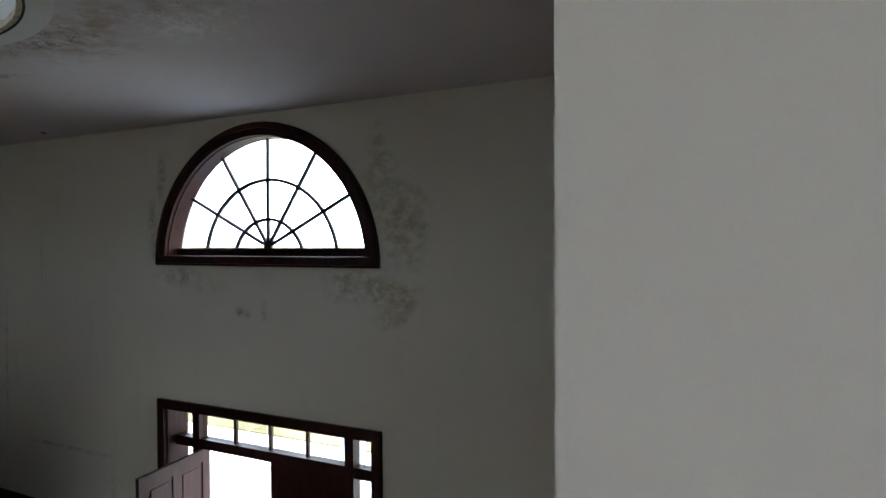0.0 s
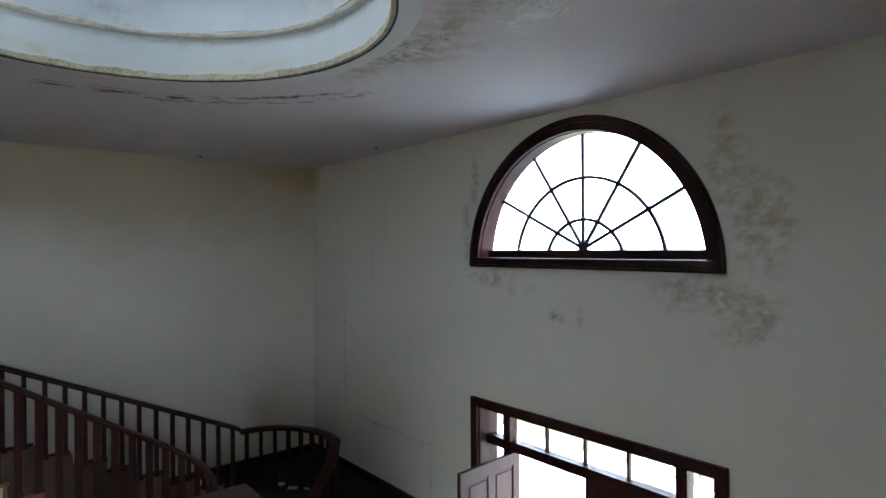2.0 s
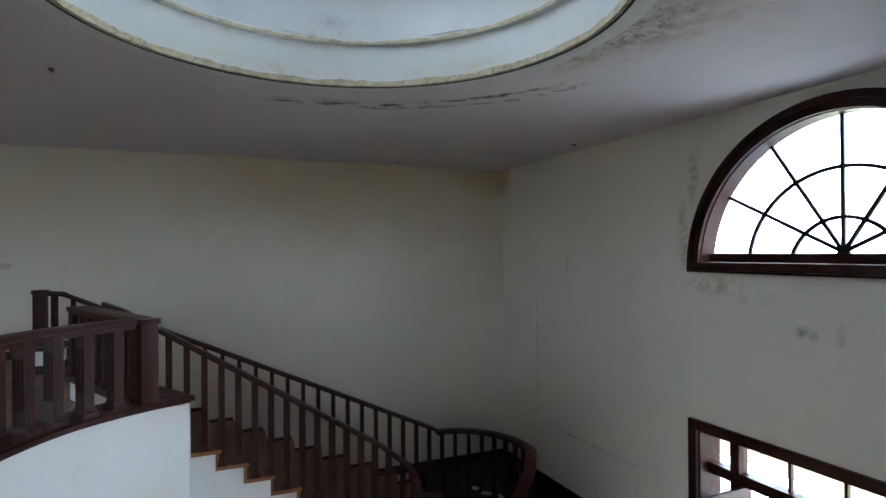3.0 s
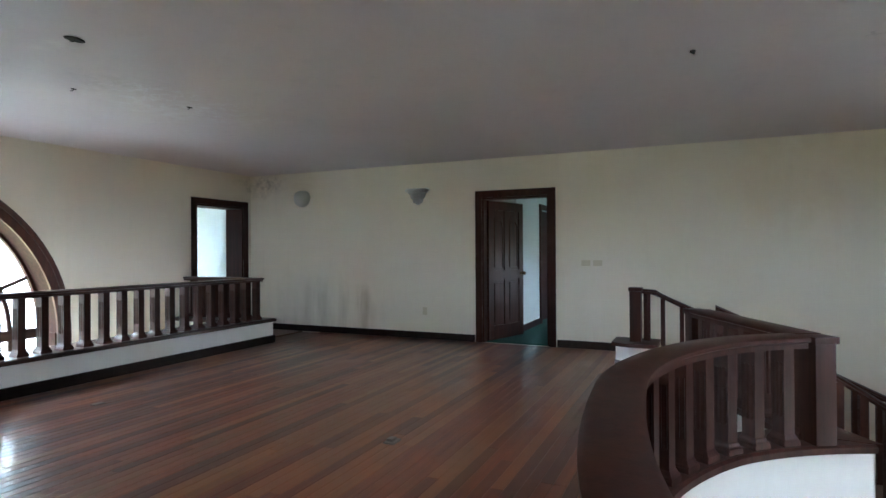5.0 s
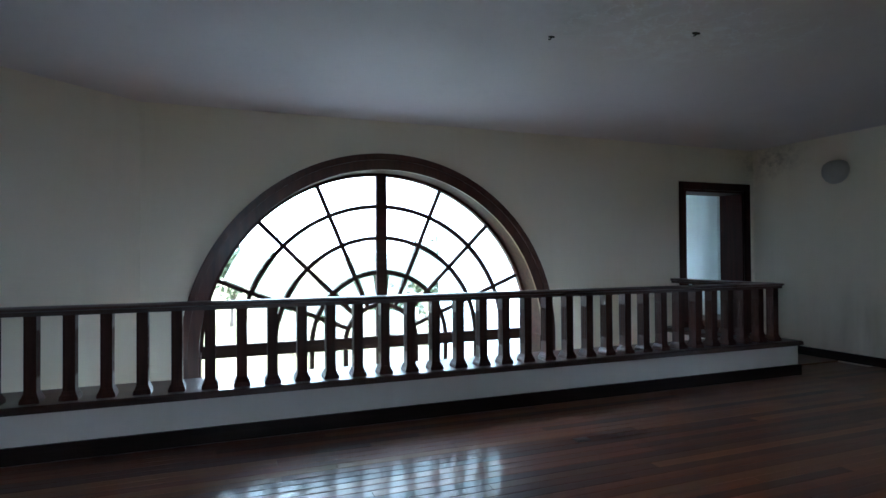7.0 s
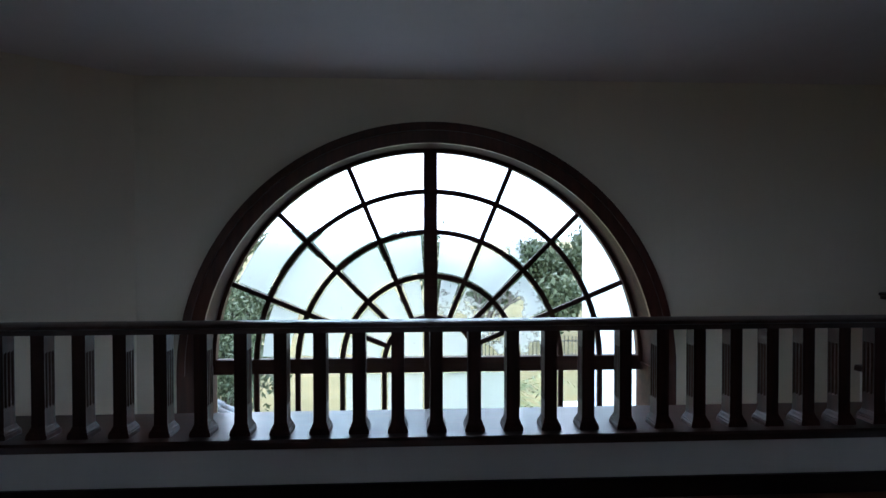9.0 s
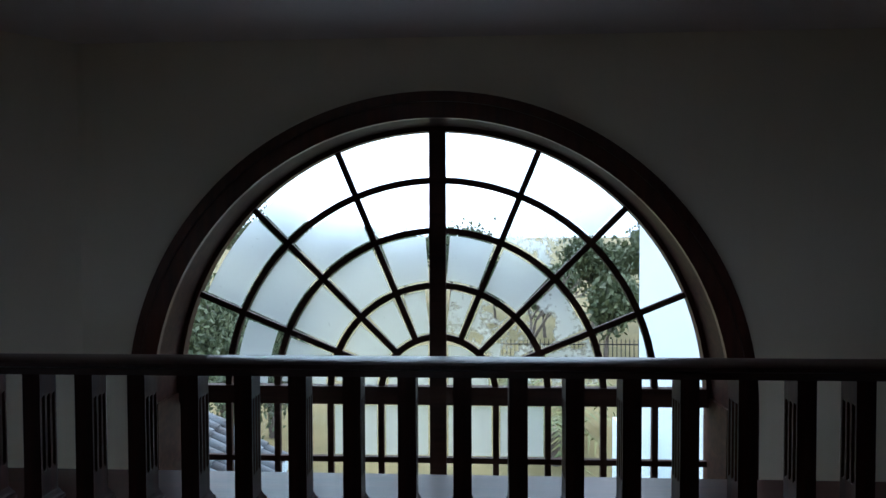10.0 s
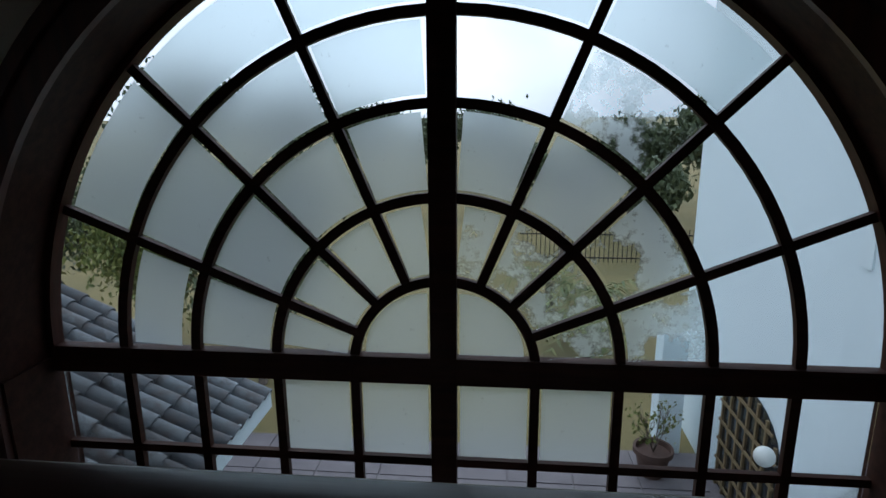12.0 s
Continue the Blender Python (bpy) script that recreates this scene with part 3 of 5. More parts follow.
def along(path, spacing, start=0.5):
    """Places and headings at even steps along a path."""
    pts, left, found = [Vector(p) for p in path], spacing * start, []
    for a, b in zip(pts, pts[1:]):
        flat = Vector((b.x - a.x, b.y - a.y, 0)).length
        while left <= flat:
            found.append((a.lerp(b, left / flat), math.degrees(math.atan2(b.y - a.y, b.x - a.x))))
            left += spacing
        left -= flat
    return found


def thing(name, label, category, group="", place=(0, 0, 0)):
    ob = tagged(new(name), label, category, group)
    ob.location = place
    return ob


HAND = [(-0.055, -0.055), (0.055, -0.055), (0.055, -0.03), (0.07, -0.022), (0.07, -0.008), (0.055, 0), (-0.055, 0), (-0.07, -0.008), (-0.07, -0.022), (-0.055, -0.03)]
WIDE = [(u * 1.25, v * 1.2) for u, v in HAND]


def railing(label, path, base, spacing, profile=HAND, group="", start=0.5, stout=1.0, top=DARK):
    """path: the handrail's top line; base: heights of what the balusters stand on, along the path."""
    home = thing("railing", label, "railing", group)
    bm = bmesh.new()
    sweep(bm, path, profile)
    part("handrail", bm, top, home, smooth=True)
    heights = {}
    for p, heading in along(path, spacing, start):
        foot = base(p) if callable(base) else base
        key = round(p.z - 0.045 - foot, 2)
        if key not in heights:
            heights[key] = baluster_mesh(key, 0.067 * stout, 0.085 * stout)
        ob = new("baluster", heights[key])
        ob.parent = home
        ob.matrix_basis = pose(p.x, p.y, foot, 0, 0, heading)
    return home


# gallery rail before the arched window
CAP = 0.345
RY = 1.365
bm = bmesh.new()
for dims in ((1.14, 8.75, 1.03, 1.455, -0.32, CAP - 0.04), (1.14, 1.56, 0, 1.03, -0.32, CAP - 0.04)):
    box(bm, *dims)
tagged(part("wall_low_gallery", bm, WHITE), "low white plinth wall under the railing", "low wall", kind="structure")
bm = bmesh.new()
sweep(bm, [(8.72, 1.245, CAP), (1.36, 1.245, CAP), (1.36, 0.0, CAP)], [(-0.25, -0.045), (0.25, -0.045), (0.25, -0.012), (0.238, 0), (-0.238, 0), (-0.25, -0.012)])
tagged(part("plinth_cap", bm, VARNISH, smooth=True), "dark varnished wooden capping on the low wall", "capping", kind="structure")
bm = bmesh.new()
box(bm, 1.118, 8.9, 1.457, 1.477, 0, 0.105)
box(bm, 1.118, 1.138, 0.02, 1.457, 0, 0.105)
tagged(part("baseboard_gallery", bm, BLACK), "black skirting board of the low wall", "skirting", kind="structure")
railing("dark wooden railing with fluted balusters before the arched window", [(8.64, RY, 0.927), (1.36, RY, 0.927), (1.36, 0.02, 0.927)], CAP, 0.2022, start=0.905, top=VARNISH)

# curved rail round the hall
CAPZ = 0.22
bm = bmesh.new()
sweep(bm, curve_at(0.13, 0), [(-0.13, -0.85), (0.13, -0.85), (0.13, CAPZ - 0.04), (-0.13, CAPZ - 0.04)])
tagged(part("wall_low_curved", bm, WHITE, smooth=True), "curved white plinth wall round the hall opening", "low wall", kind="structure")
bm = bmesh.new()
sweep(bm, curve_at(0.125, CAPZ), [(-0.165, -0.045), (0.165, -0.045), (0.165, -0.012), (0.15, 0), (-0.15, 0), (-0.165, -0.012)])
tagged(part("curved_cap", bm, DARK, smooth=True), "curved dark wooden capping", "capping", kind="structure")
railing("curved dark wooden railing round the stairwell opening", curve_at(0.05, 0.81)[4:], CAPZ, 0.20, WIDE)

TIP = (3.80, 7.80)
bm = bmesh.new()
prism(bm, [(2.42, 7.06), (2.50, 6.90), (3.66, 7.50), (3.752, 7.868)], LOW, CAPZ - 0.04)
tagged(part("wall_low_stair_head", bm, WHITE), "white plinth wall at the head of the stairs", "low wall", kind="structure")
bm = bmesh.new()
prism(bm, [(2.38, 7.09), (2.50, 6.84), (3.74, 7.45), (3.78, 7.90)], CAPZ - 0.036, CAPZ + 0.004)
tagged(part("stair_head_cap", bm, DARK), "dark wooden capping at the stair head", "capping", kind="structure")
railing("dark wooden railing at the head of the stairs", [(2.60, 7.0, 0.812), (3.82, 7.55, 0.812)], CAPZ, 0.2, WIDE)


def newel(x, y, z0, z1, w, label, turn=0.0, reach=0.6):
    home = thing("newel_post", label, "newel post", "newel posts", place=(x, y, z0))
    home.rotation_euler.z = radians(turn)
    bm = bmesh.new()
    box(bm, -w / 2, w / 2, -w / 2, w / 2, 0, z1 - z0 - 0.04, bevel=0.006)
    part("shaft", bm, DARK, home, smooth=True)
    bm = bmesh.new()
    box(bm, -w * reach, w * reach, -w * reach, w * reach, z1 - z0 - 0.04, z1 - z0, bevel=0.008)
    part("cap", bm, DARK, home, smooth=True)
    return home


newel(3.86, 7.59, CAPZ, 0.807, 0.12, "dark wooden newel post at the railing's sharp corner", 30)
newel(0.98, 6.36, 0.285, 0.875, 0.12, "dark wooden newel post on a white plinth by the stairs")
newel(2.55, 6.97, CAPZ, 0.806, 0.12, "dark wooden newel post at the top of the stairs", 26)
bm = bmesh.new()
prism(bm, [(0.76, 6.16), (1.10, 6.16), (1.16, 6.30), (1.16, 6.56), (0.76, 6.56)], 0, 0.245)
plinth = tagged(part("newel_plinth", bm, WHITE), "small white plinth under a newel post", "plinth")
bm = bmesh.new()
prism(bm, [(0.72, 6.12), (1.13, 6.12), (1.20, 6.28), (1.20, 6.60), (0.72, 6.60)], 0.245, 0.285)
part("cap", bm, DARK, plinth, "dark wooden cap")
bm = bmesh.new()
prism(bm, [(0.75, 6.15), (1.11, 6.15), (1.17, 6.29), (1.17, 6.57), (0.75, 6.57)], 0.001, 0.09)
part("skirting", bm, BLACK, plinth, "black skirting")

# straight parapet from the curve to the wall end
ex, ey = curve_at(0.13, 0)[-1][:2]
bm = bmesh.new()
prism(bm, [(ex - 0.12, 8.20), (9.43, 8.20), (9.42, 8.31), (ex - 0.12, 8.31)], -0.85, CAPZ - 0.04)
tagged(part("wall_low_parapet", bm, WHITE), "low white plinth wall beside the gallery", "low wall", kind="structure")
railing("short dark wooden railing ending in a wall", [(ex - 0.05, 8.25, 0.851), (9.418, 8.25, 0.851)], CAPZ - 0.04, 0.2, [(u * 0.75, v) for u, v in HAND])
newel(8.03, 8.235, CAPZ - 0.04, 0.864, 0.20, "dark wooden newel post with a broad flat cap", reach=0.98)

# ---- stairs ----
stairs = thing("staircase", "flaring dark wooden staircase with white sides", "staircase")
for k in range(13):
    z = -RISE * (k + 1)
    bm = bmesh.new()
    hexa(bm, [(XO, nose_out(k) - 0.0, z - 0.035), (XI + 0.03, nose_in(k), z - 0.035), (XI + 0.03, nose_in(k + 1) + 0.02, z - 0.035), (XO, nose_out(k + 1) + 0.02, z - 0.035)],
         [(XO, nose_out(k) - 0.0, z), (XI + 0.03, nose_in(k), z), (XI + 0.03, nose_in(k + 1) + 0.02, z), (XO, nose_out(k + 1) + 0.02, z)])
    part("tread", bm, TREAD, stairs)
    bm = bmesh.new()
    hexa(bm, [(XO, nose_out(k) - 0.02, z - 0.03), (XI, nose_in(k) - 0.02, z - 0.03), (XI, nose_in(k) - 0.001, z - 0.03), (XO, nose_out(k) - 0.001, z - 0.03)],
         [(XO, nose_out(k) - 0.02, z + RISE - 0.036), (XI, nose_in(k) - 0.02, z + RISE - 0.036), (XI, nose_in(k) - 0.001, z + RISE - 0.036), (XO, nose_out(k) - 0.001, z + RISE - 0.036)])
    part("riser", bm, TREAD, stairs)
    bm = bmesh.new()
    box(bm, XI + 0.031, XI + 0.05, nose_in(k) - 0.002, nose_in(k + 1) + 0.02, z - 0.036, z + 0.002)
    box(bm, XI + 0.031, XI + 0.05, nose_in(k) - 0.03, nose_in(k) - 0.003, z - 0.036, z + RISE - 0.036)
    part("end_trim", bm, OAK, stairs, "orange-brown wooden tread end")
    bm = bmesh.new()
    box(bm, XI - 0.06, XI + 0.029, nose_in(k), nose_in(k + 1) - 0.001, LOW, z - 0.037)
    part("side_panel", bm, WHITE, stairs, "white plastered stair side")
    bm = bmesh.new()
    box(bm, XO - 0.04, XO - 0.001, nose_out(k), nose_out(k + 1) - 0.001, LOW, z + 0.03)
    part("outer_string", bm, DARK, stairs, "dark wooden outer string")


def stair_z(y, nose, run):
    k = math.floor((y - nose(0)) / run)
    return -RISE * (min(12, max(-1, k)) + 1)


slope_in = RISE / RUN_IN
inner = [(XI, 7.12, 0.82)] + [(XI, 7.30 + 0.3 * i, 0.83 - slope_in * (0.3 * i + 0.14)) for i in range(9)] + [(XI + 0.01, 9.93, -0.98), (XI + 0.05, 10.05, -1.10), (XI + 0.12, 10.1, -1.22), (XI + 0.16, 10.12, -1.4)]
railing("sloping dark wooden inner stair railing with a curled end", inner, lambda p: stair_z(p.y, nose_in, RUN_IN), 0.155, stout=0.84)
slope_out = RISE / RUN_OUT
XR = XO + 0.03
outer_path = [(0.95, 6.40, 0.862), (0.82, 6.53, 0.845)] + [(XR, 6.6 + 0.4 * i, 0.83 - slope_out * (0.4 * i + 0.05)) for i in range(12)]
last_z = -1.30
outer_path = [p for p in outer_path if p[2] > last_z] + [(XR, 11.03, last_z)]
bay = [(1.72 - 0.94 * math.cos(radians(a)), 11.06 + 0.82 * math.sin(radians(a)), last_z + 0.0) for a in range(8, 118, 10)]
tail = [(2.45, 11.55, -1.36), (2.68, 11.25, -1.52), (2.80, 10.95, -1.75)]
railing("sloping dark wooden outer stair railing curving round the landing", outer_path + bay + tail, lambda p: stair_z(p.y, nose_out, RUN_OUT) if p.x < XR + 0.05 and p.y < 11.1 else LAND, 0.195, stout=0.68)

# thin white patches on the dark landing
for x, y, turn, w in ((0.95, 11.55, 20, 0.12), (1.18, 11.62, 50, 0.14), (1.34, 11.78, 75, 0.11)):
    bm = bmesh.new()
    box(bm, -w / 2, w / 2, -0.05, 0.05, 0, 0.004)
    ob = tagged(part("white_patch", bm, WHITE), "thin white patch on the dark landing", "paper", "papers on the landing")
    ob.matrix_basis = pose(x, y, LAND + 0.001, 0, 0, turn)

# ---- the arched window ----
GY = -0.29
win = tagged(new("window_1"), "large arched window with radiating dark wooden bars", "window", kind="structure")
bm = bmesh.new()
band(bm, WX, WZ, 1.755, 1.915, 0, 180, 0.002, 0.035, 60)
box(bm, WX - 1.915, WX - 1.755, 0.002, 0.035, LOW, WZ)
box(bm, WX + 1.755, WX + 1.915, 0.002, 0.035, LOW, WZ)
part("window_casing", bm, CASING, win, "dark reddish wooden arched casing", smooth=True)
bm = bmesh.new()
band(bm, WX, WZ, 1.85, 1.89, 0, 180, 0.036, 0.055, 60)
part("casing_bead", bm, CASING, win, smooth=True)
bm = bmesh.new()
band(bm, WX, WZ, 1.7575, 1.788, 0, 180, -0.34, 0.001, 60)
box(bm, WX - 1.788, WX - 1.742, -0.34, 0.001, LOW, WZ)
box(bm, WX + 1.742, WX + 1.788, -0.34, 0.001, LOW, WZ)
part("window_frame", bm, BAR, win, smooth=True)
bm = bmesh.new()
band(bm, WX, WZ, 1.727, 1.757, 0, 180, GY - 0.03, GY + 0.035, 60)
part("sash_ring", bm, DARK, win, smooth=True)
block("transom_beam", BAR, (WX - 1.742, WX + 1.742, GY - 0.03, GY + 0.032, 0.268, 0.388), win, bevel=0.006)
block("centre_post", BAR, (WX - 0.055, WX + 0.055, GY - 0.031, GY + 0.033, LOW, 2.085), win, bevel=0.006)
RADII = [0.38, 0.72, 1.08, 1.41]
for r in RADII:
    for side in (0, 1):
        a0 = math.degrees(math.asin(0.045 / r))
        a1 = 90 - math.degrees(math.asin(0.054 / r))
        bm = bmesh.new()
        band(bm, WX, WZ, r - 0.0205, r + 0.0205, a0 if not side else 180 - a1, a1 if not side else 180 - a0, GY - 0.016, GY + 0.017, 20)
        part("curved_bar", bm, BAR, win)
for a in (22.5, 45, 67.5, 112.5, 135, 157.5):
    bm = bmesh.new()
    box(bm, 0.36, 1.74, GY - 0.014, GY + 0.015, -0.019, 0.019)
    bmesh.ops.rotate(bm, verts=bm.verts, cent=(0, 0, 0), matrix=Matrix.Rotation(-radians(a), 3, "Y"))
    bmesh.ops.translate(bm, verts=bm.verts, vec=(WX, 0, WZ))
    part("radial_bar", bm, BAR, win)
ROWS = [0.27, -0.105, -0.53, -0.96, -1.39, -1.82, -2.25, -2.65]
for r in RADII:
    for s in (-1, 1):
        block("upright_bar", BAR, (WX + s * r - 0.0195, WX + s * r + 0.0195, GY - 0.016, GY + 0.017, -2.65, 0.271), win)
for z in ROWS[1:]:
    block("cross_bar", BAR, (WX - 1.742, WX + 1.742, GY - 0.014, GY + 0.015, z - 0.0185, z + 0.0185), win)
block("bottom_rail", BAR, (WX - 1.742, WX + 1.742, GY - 0.05, GY + 0.05, LOW, -2.665), win)
# glass, ring by ring; side 0 is towards the west, sector 0 stands beside the centre post
CLEARS = {(0, 3, 2), (1, 4, 3), (0, 4, 3), (0, 4, 2), (0, 3, 3), (0, 3, 0)}
WORNS = {(0, 2, 2), (0, 3, 1), (0, 2, 3), (0, 1, 0), (0, 1, 1), (0, 1, 2), (0, 1, 3)}
edges_r = [0.0] + RADII + [1.75]
for side in (0, 1):
    for ring in range(5):
        for sector in range(4 if ring else 1):
            a = (90 - 22.5 * sector, 90 - 22.5 * (sector + 1)) if ring else (90, 0)
            if side == 0:
                a = (180 - a[0], 180 - a[1])
            bm = bmesh.new()
            band(bm, WX, WZ, max(0.002, edges_r[ring] + (0.005 if ring else 0)), edges_r[ring + 1] - 0.005, min(a) + 0.2, max(a) - 0.2, GY - 0.003, GY + 0.003, 8)
            key = (side, ring, sector)
            pane = part("pane", bm, CLEAR, win)
            pane.visible_shadow = False
            if key not in CLEARS:
                r0, r1 = edges_r[ring] + (0.032 if ring else 0.002), edges_r[ring + 1] - (0.062 if ring == 4 else 0.030)
                turn = math.degrees(0.030 / (0.5 * (r0 + r1)))
                low_cut = math.degrees(0.068 / (0.5 * (r0 + r1))) if sector == 3 or not ring else turn
                top_cut = math.degrees(0.070 / (0.5 * (r0 + r1))) if sector == 0 else turn
                if key == (1, 3, 3):
                    r0, r1 = r0 + 0.035, r1 - 0.02
                lo, hi = min(a), max(a)
                lo, hi = (lo + low_cut, hi - top_cut) if side == 1 else (lo + top_cut, hi - low_cut)
                bm = bmesh.new()
                if ring:
                    band(bm, WX, WZ, r0, r1, lo, hi, GY + 0.004, GY + 0.006, 8)
                else:
                    band(bm, WX + (0.066 if side else -0.066), WZ + 0.062, 0.002, 0.265, min(a), max(a), GY + 0.004, GY + 0.006, 12)
                part("frosting_film", bm, WORN if key in WORNS else FROST, win, "milky frosting film").visible_shadow = False
xs = [-1.742] + [-r for r in RADII[::-1]] + [0] + RADII + [1.742]
for row in range(len(ROWS) - 1):
    for col in range(10):
        x0, x1 = WX + xs[col] + 0.017, WX + xs[col + 1] - 0.017
        bm = bmesh.new()
        box(bm, x0, x1, GY - 0.003, GY + 0.003, ROWS[row + 1] + 0.01, ROWS[row] - 0.01)
        frosty = 3 <= col <= 6 and row == 0
        pane = part("pane", bm, CLEAR, win)
        pane.visible_shadow = False
        if frosty:
            gap = 0.05 if col in (4, 5) else 0.014
            bm = bmesh.new()
            box(bm, x0 + (gap if col == 5 else 0.012), x1 - (gap if col == 4 else 0.012), GY + 0.004, GY + 0.006, ROWS[row + 1] + 0.03, ROWS[row] - 0.014)
            part("frosting_film", bm, FROST, win, "milky frosting film").visible_shadow = False

# ---- fan window and entrance ----
FY = EY + 0.16
FN = EY + 0.15
fan = tagged(new("window_2"), "half-round fanlight window with thin radiating bars", "window", kind="structure")
bm = bmesh.new()
band(bm, AX, 1.05, 1.30, 1.434, 0, 180, EY - 0.045, EY - 0.002, 48)
box(bm, AX - 1.434, AX + 1.434, EY - 0.045, EY - 0.002, 1.027, 1.049)
part("window_casing", bm, DARK, fan, "dark wooden half-round casing", smooth=True)
bm = bmesh.new()
band(bm, AX, 1.05, 1.37, 1.415, 0, 180, EY - 0.065, EY - 0.046, 48)
part("casing_bead", bm, DARK, fan, smooth=True)
bm = bmesh.new()
band(bm, AX, 1.05, 1.292, 1.399, 0, 180, EY, FN + 0.03, 48)
part("window_frame", bm, DARK, fan, smooth=True)
block("sill", DARK, (AX - 1.40, AX + 1.40, EY - 0.06, FN + 0.04, 1.051, 1.13), fan, bevel=0.01)
block("bottom_rail", DARK, (AX - 1.30, AX + 1.30, FN - 0.03, FN + 0.03, 1.13, 1.213), fan, bevel=0.006)
HUB = 1.225
for a in (26.5, 57, 90, 123, 153.5):
    length = 1.302 - 0.16 * math.sin(radians(a))
    bm = bmesh.new()
    box(bm, 0.0, length, FN - 0.012, FN + 0.012, -0.016, 0.016)
    bmesh.ops.rotate(bm, verts=bm.verts, cent=(0, 0, 0), matrix=Matrix.Rotation(-radians(a), 3, "Y"))
    bmesh.ops.translate(bm, verts=bm.verts, vec=(AX, 0, HUB))
    part("radial_bar", bm, IRON, fan)
for r in (0.46, 0.87):
    a0 = math.degrees(math.asin(0.16 / r))
    bm = bmesh.new()
    band(bm, AX, 1.05, r - 0.016, r + 0.016, a0, 180 - a0, FN - 0.0125, FN + 0.0125, 32)
    part("curved_bar", bm, IRON, fan)
bm = bmesh.new()
lathe(bm, [(0.0, -0.02), (0.05, -0.012), (0.05, 0.012), (0.0, 0.02)], n=16)
bmesh.ops.rotate(bm, verts=bm.verts, cent=(0, 0, 0), matrix=Matrix.Rotation(radians(90), 3, "X"))
bmesh.ops.translate(bm, verts=bm.verts, vec=(AX, FN, HUB))
part("hub", bm, IRON, fan)
bm = bmesh.new()
band(bm, AX, 1.05, 0.002, 1.30, 7.2, 172.8, FN + 0.014, FN + 0.018, 48)
pane = part("pane", bm, CLEAR, fan)
pane.visible_shadow = False

entrance = tagged(new("door_1"), "dark panelled double entrance door, one leaf open", "door", kind="structure")
L, R, T = 3.914, 6.80, -0.467
bm = bmesh.new()
box(bm, L, L + 0.10, EY - 0.04, EY - 0.002, LOW, T)
box(bm, R - 0.10, R, EY - 0.04, EY - 0.002, LOW, T)
box(bm, L + 0.10, R - 0.10, EY - 0.04, EY - 0.002, T - 0.10, T)
part("door_casing", bm, DARK, entrance)
bm = bmesh.new()
box(bm, 3.952, 4.03, EY, EY + 0.28, LOW, -0.502)
box(bm, 6.685, 6.763, EY, EY + 0.28, LOW, -0.502)
box(bm, 4.03, 6.685, EY, EY + 0.28, -0.585, -0.502)
part("door_frame", bm, DARK, entrance)
for x0, x1 in ((4.30, 4.40), (6.315, 6.415)):
    block("post", DARK, (x0, x1, FY - 0.06, FY + 0.06, LOW, -0.586), entrance)
block("transom", DARK, (4.03, 6.685, FY - 0.055, FY + 0.055, -1.005, -0.90), entrance)
for i in range(1, 4):
    x = 4.40 + (6.315 - 4.40) * i / 4
    block("glazing_bar", DARK, (x - 0.014, x + 0.014, FY - 0.02, FY + 0.02, -0.90, -0.586), entrance)
for x0, x1 in ((4.03, 4.30), (6.415, 6.685)):
    for z in (-1.32, -1.74, -2.16):
        block("glazing_bar", DARK, (x0, x1, FY - 0.02, FY + 0.02, z - 0.05, z + 0.05), entrance)
    block("lower_panel", DARK, (x0, x1, FY - 0.03, FY + 0.03, LOW, -2.55), entrance)
    for z0, z1 in ((-0.9, -0.586), (-2.55, -1.005)):
        bm = bmesh.new()
        box(bm, x0, x1, FY - 0.003, FY + 0.003, z0, z1)
        part("pane", bm, CLEAR, entrance).visible_shadow = False
bm = bmesh.new()
box(bm, 4.40, 6.315, FY - 0.003, FY + 0.003, -0.9, -0.586)
part("pane", bm, CLEAR, entrance).visible_shadow = False


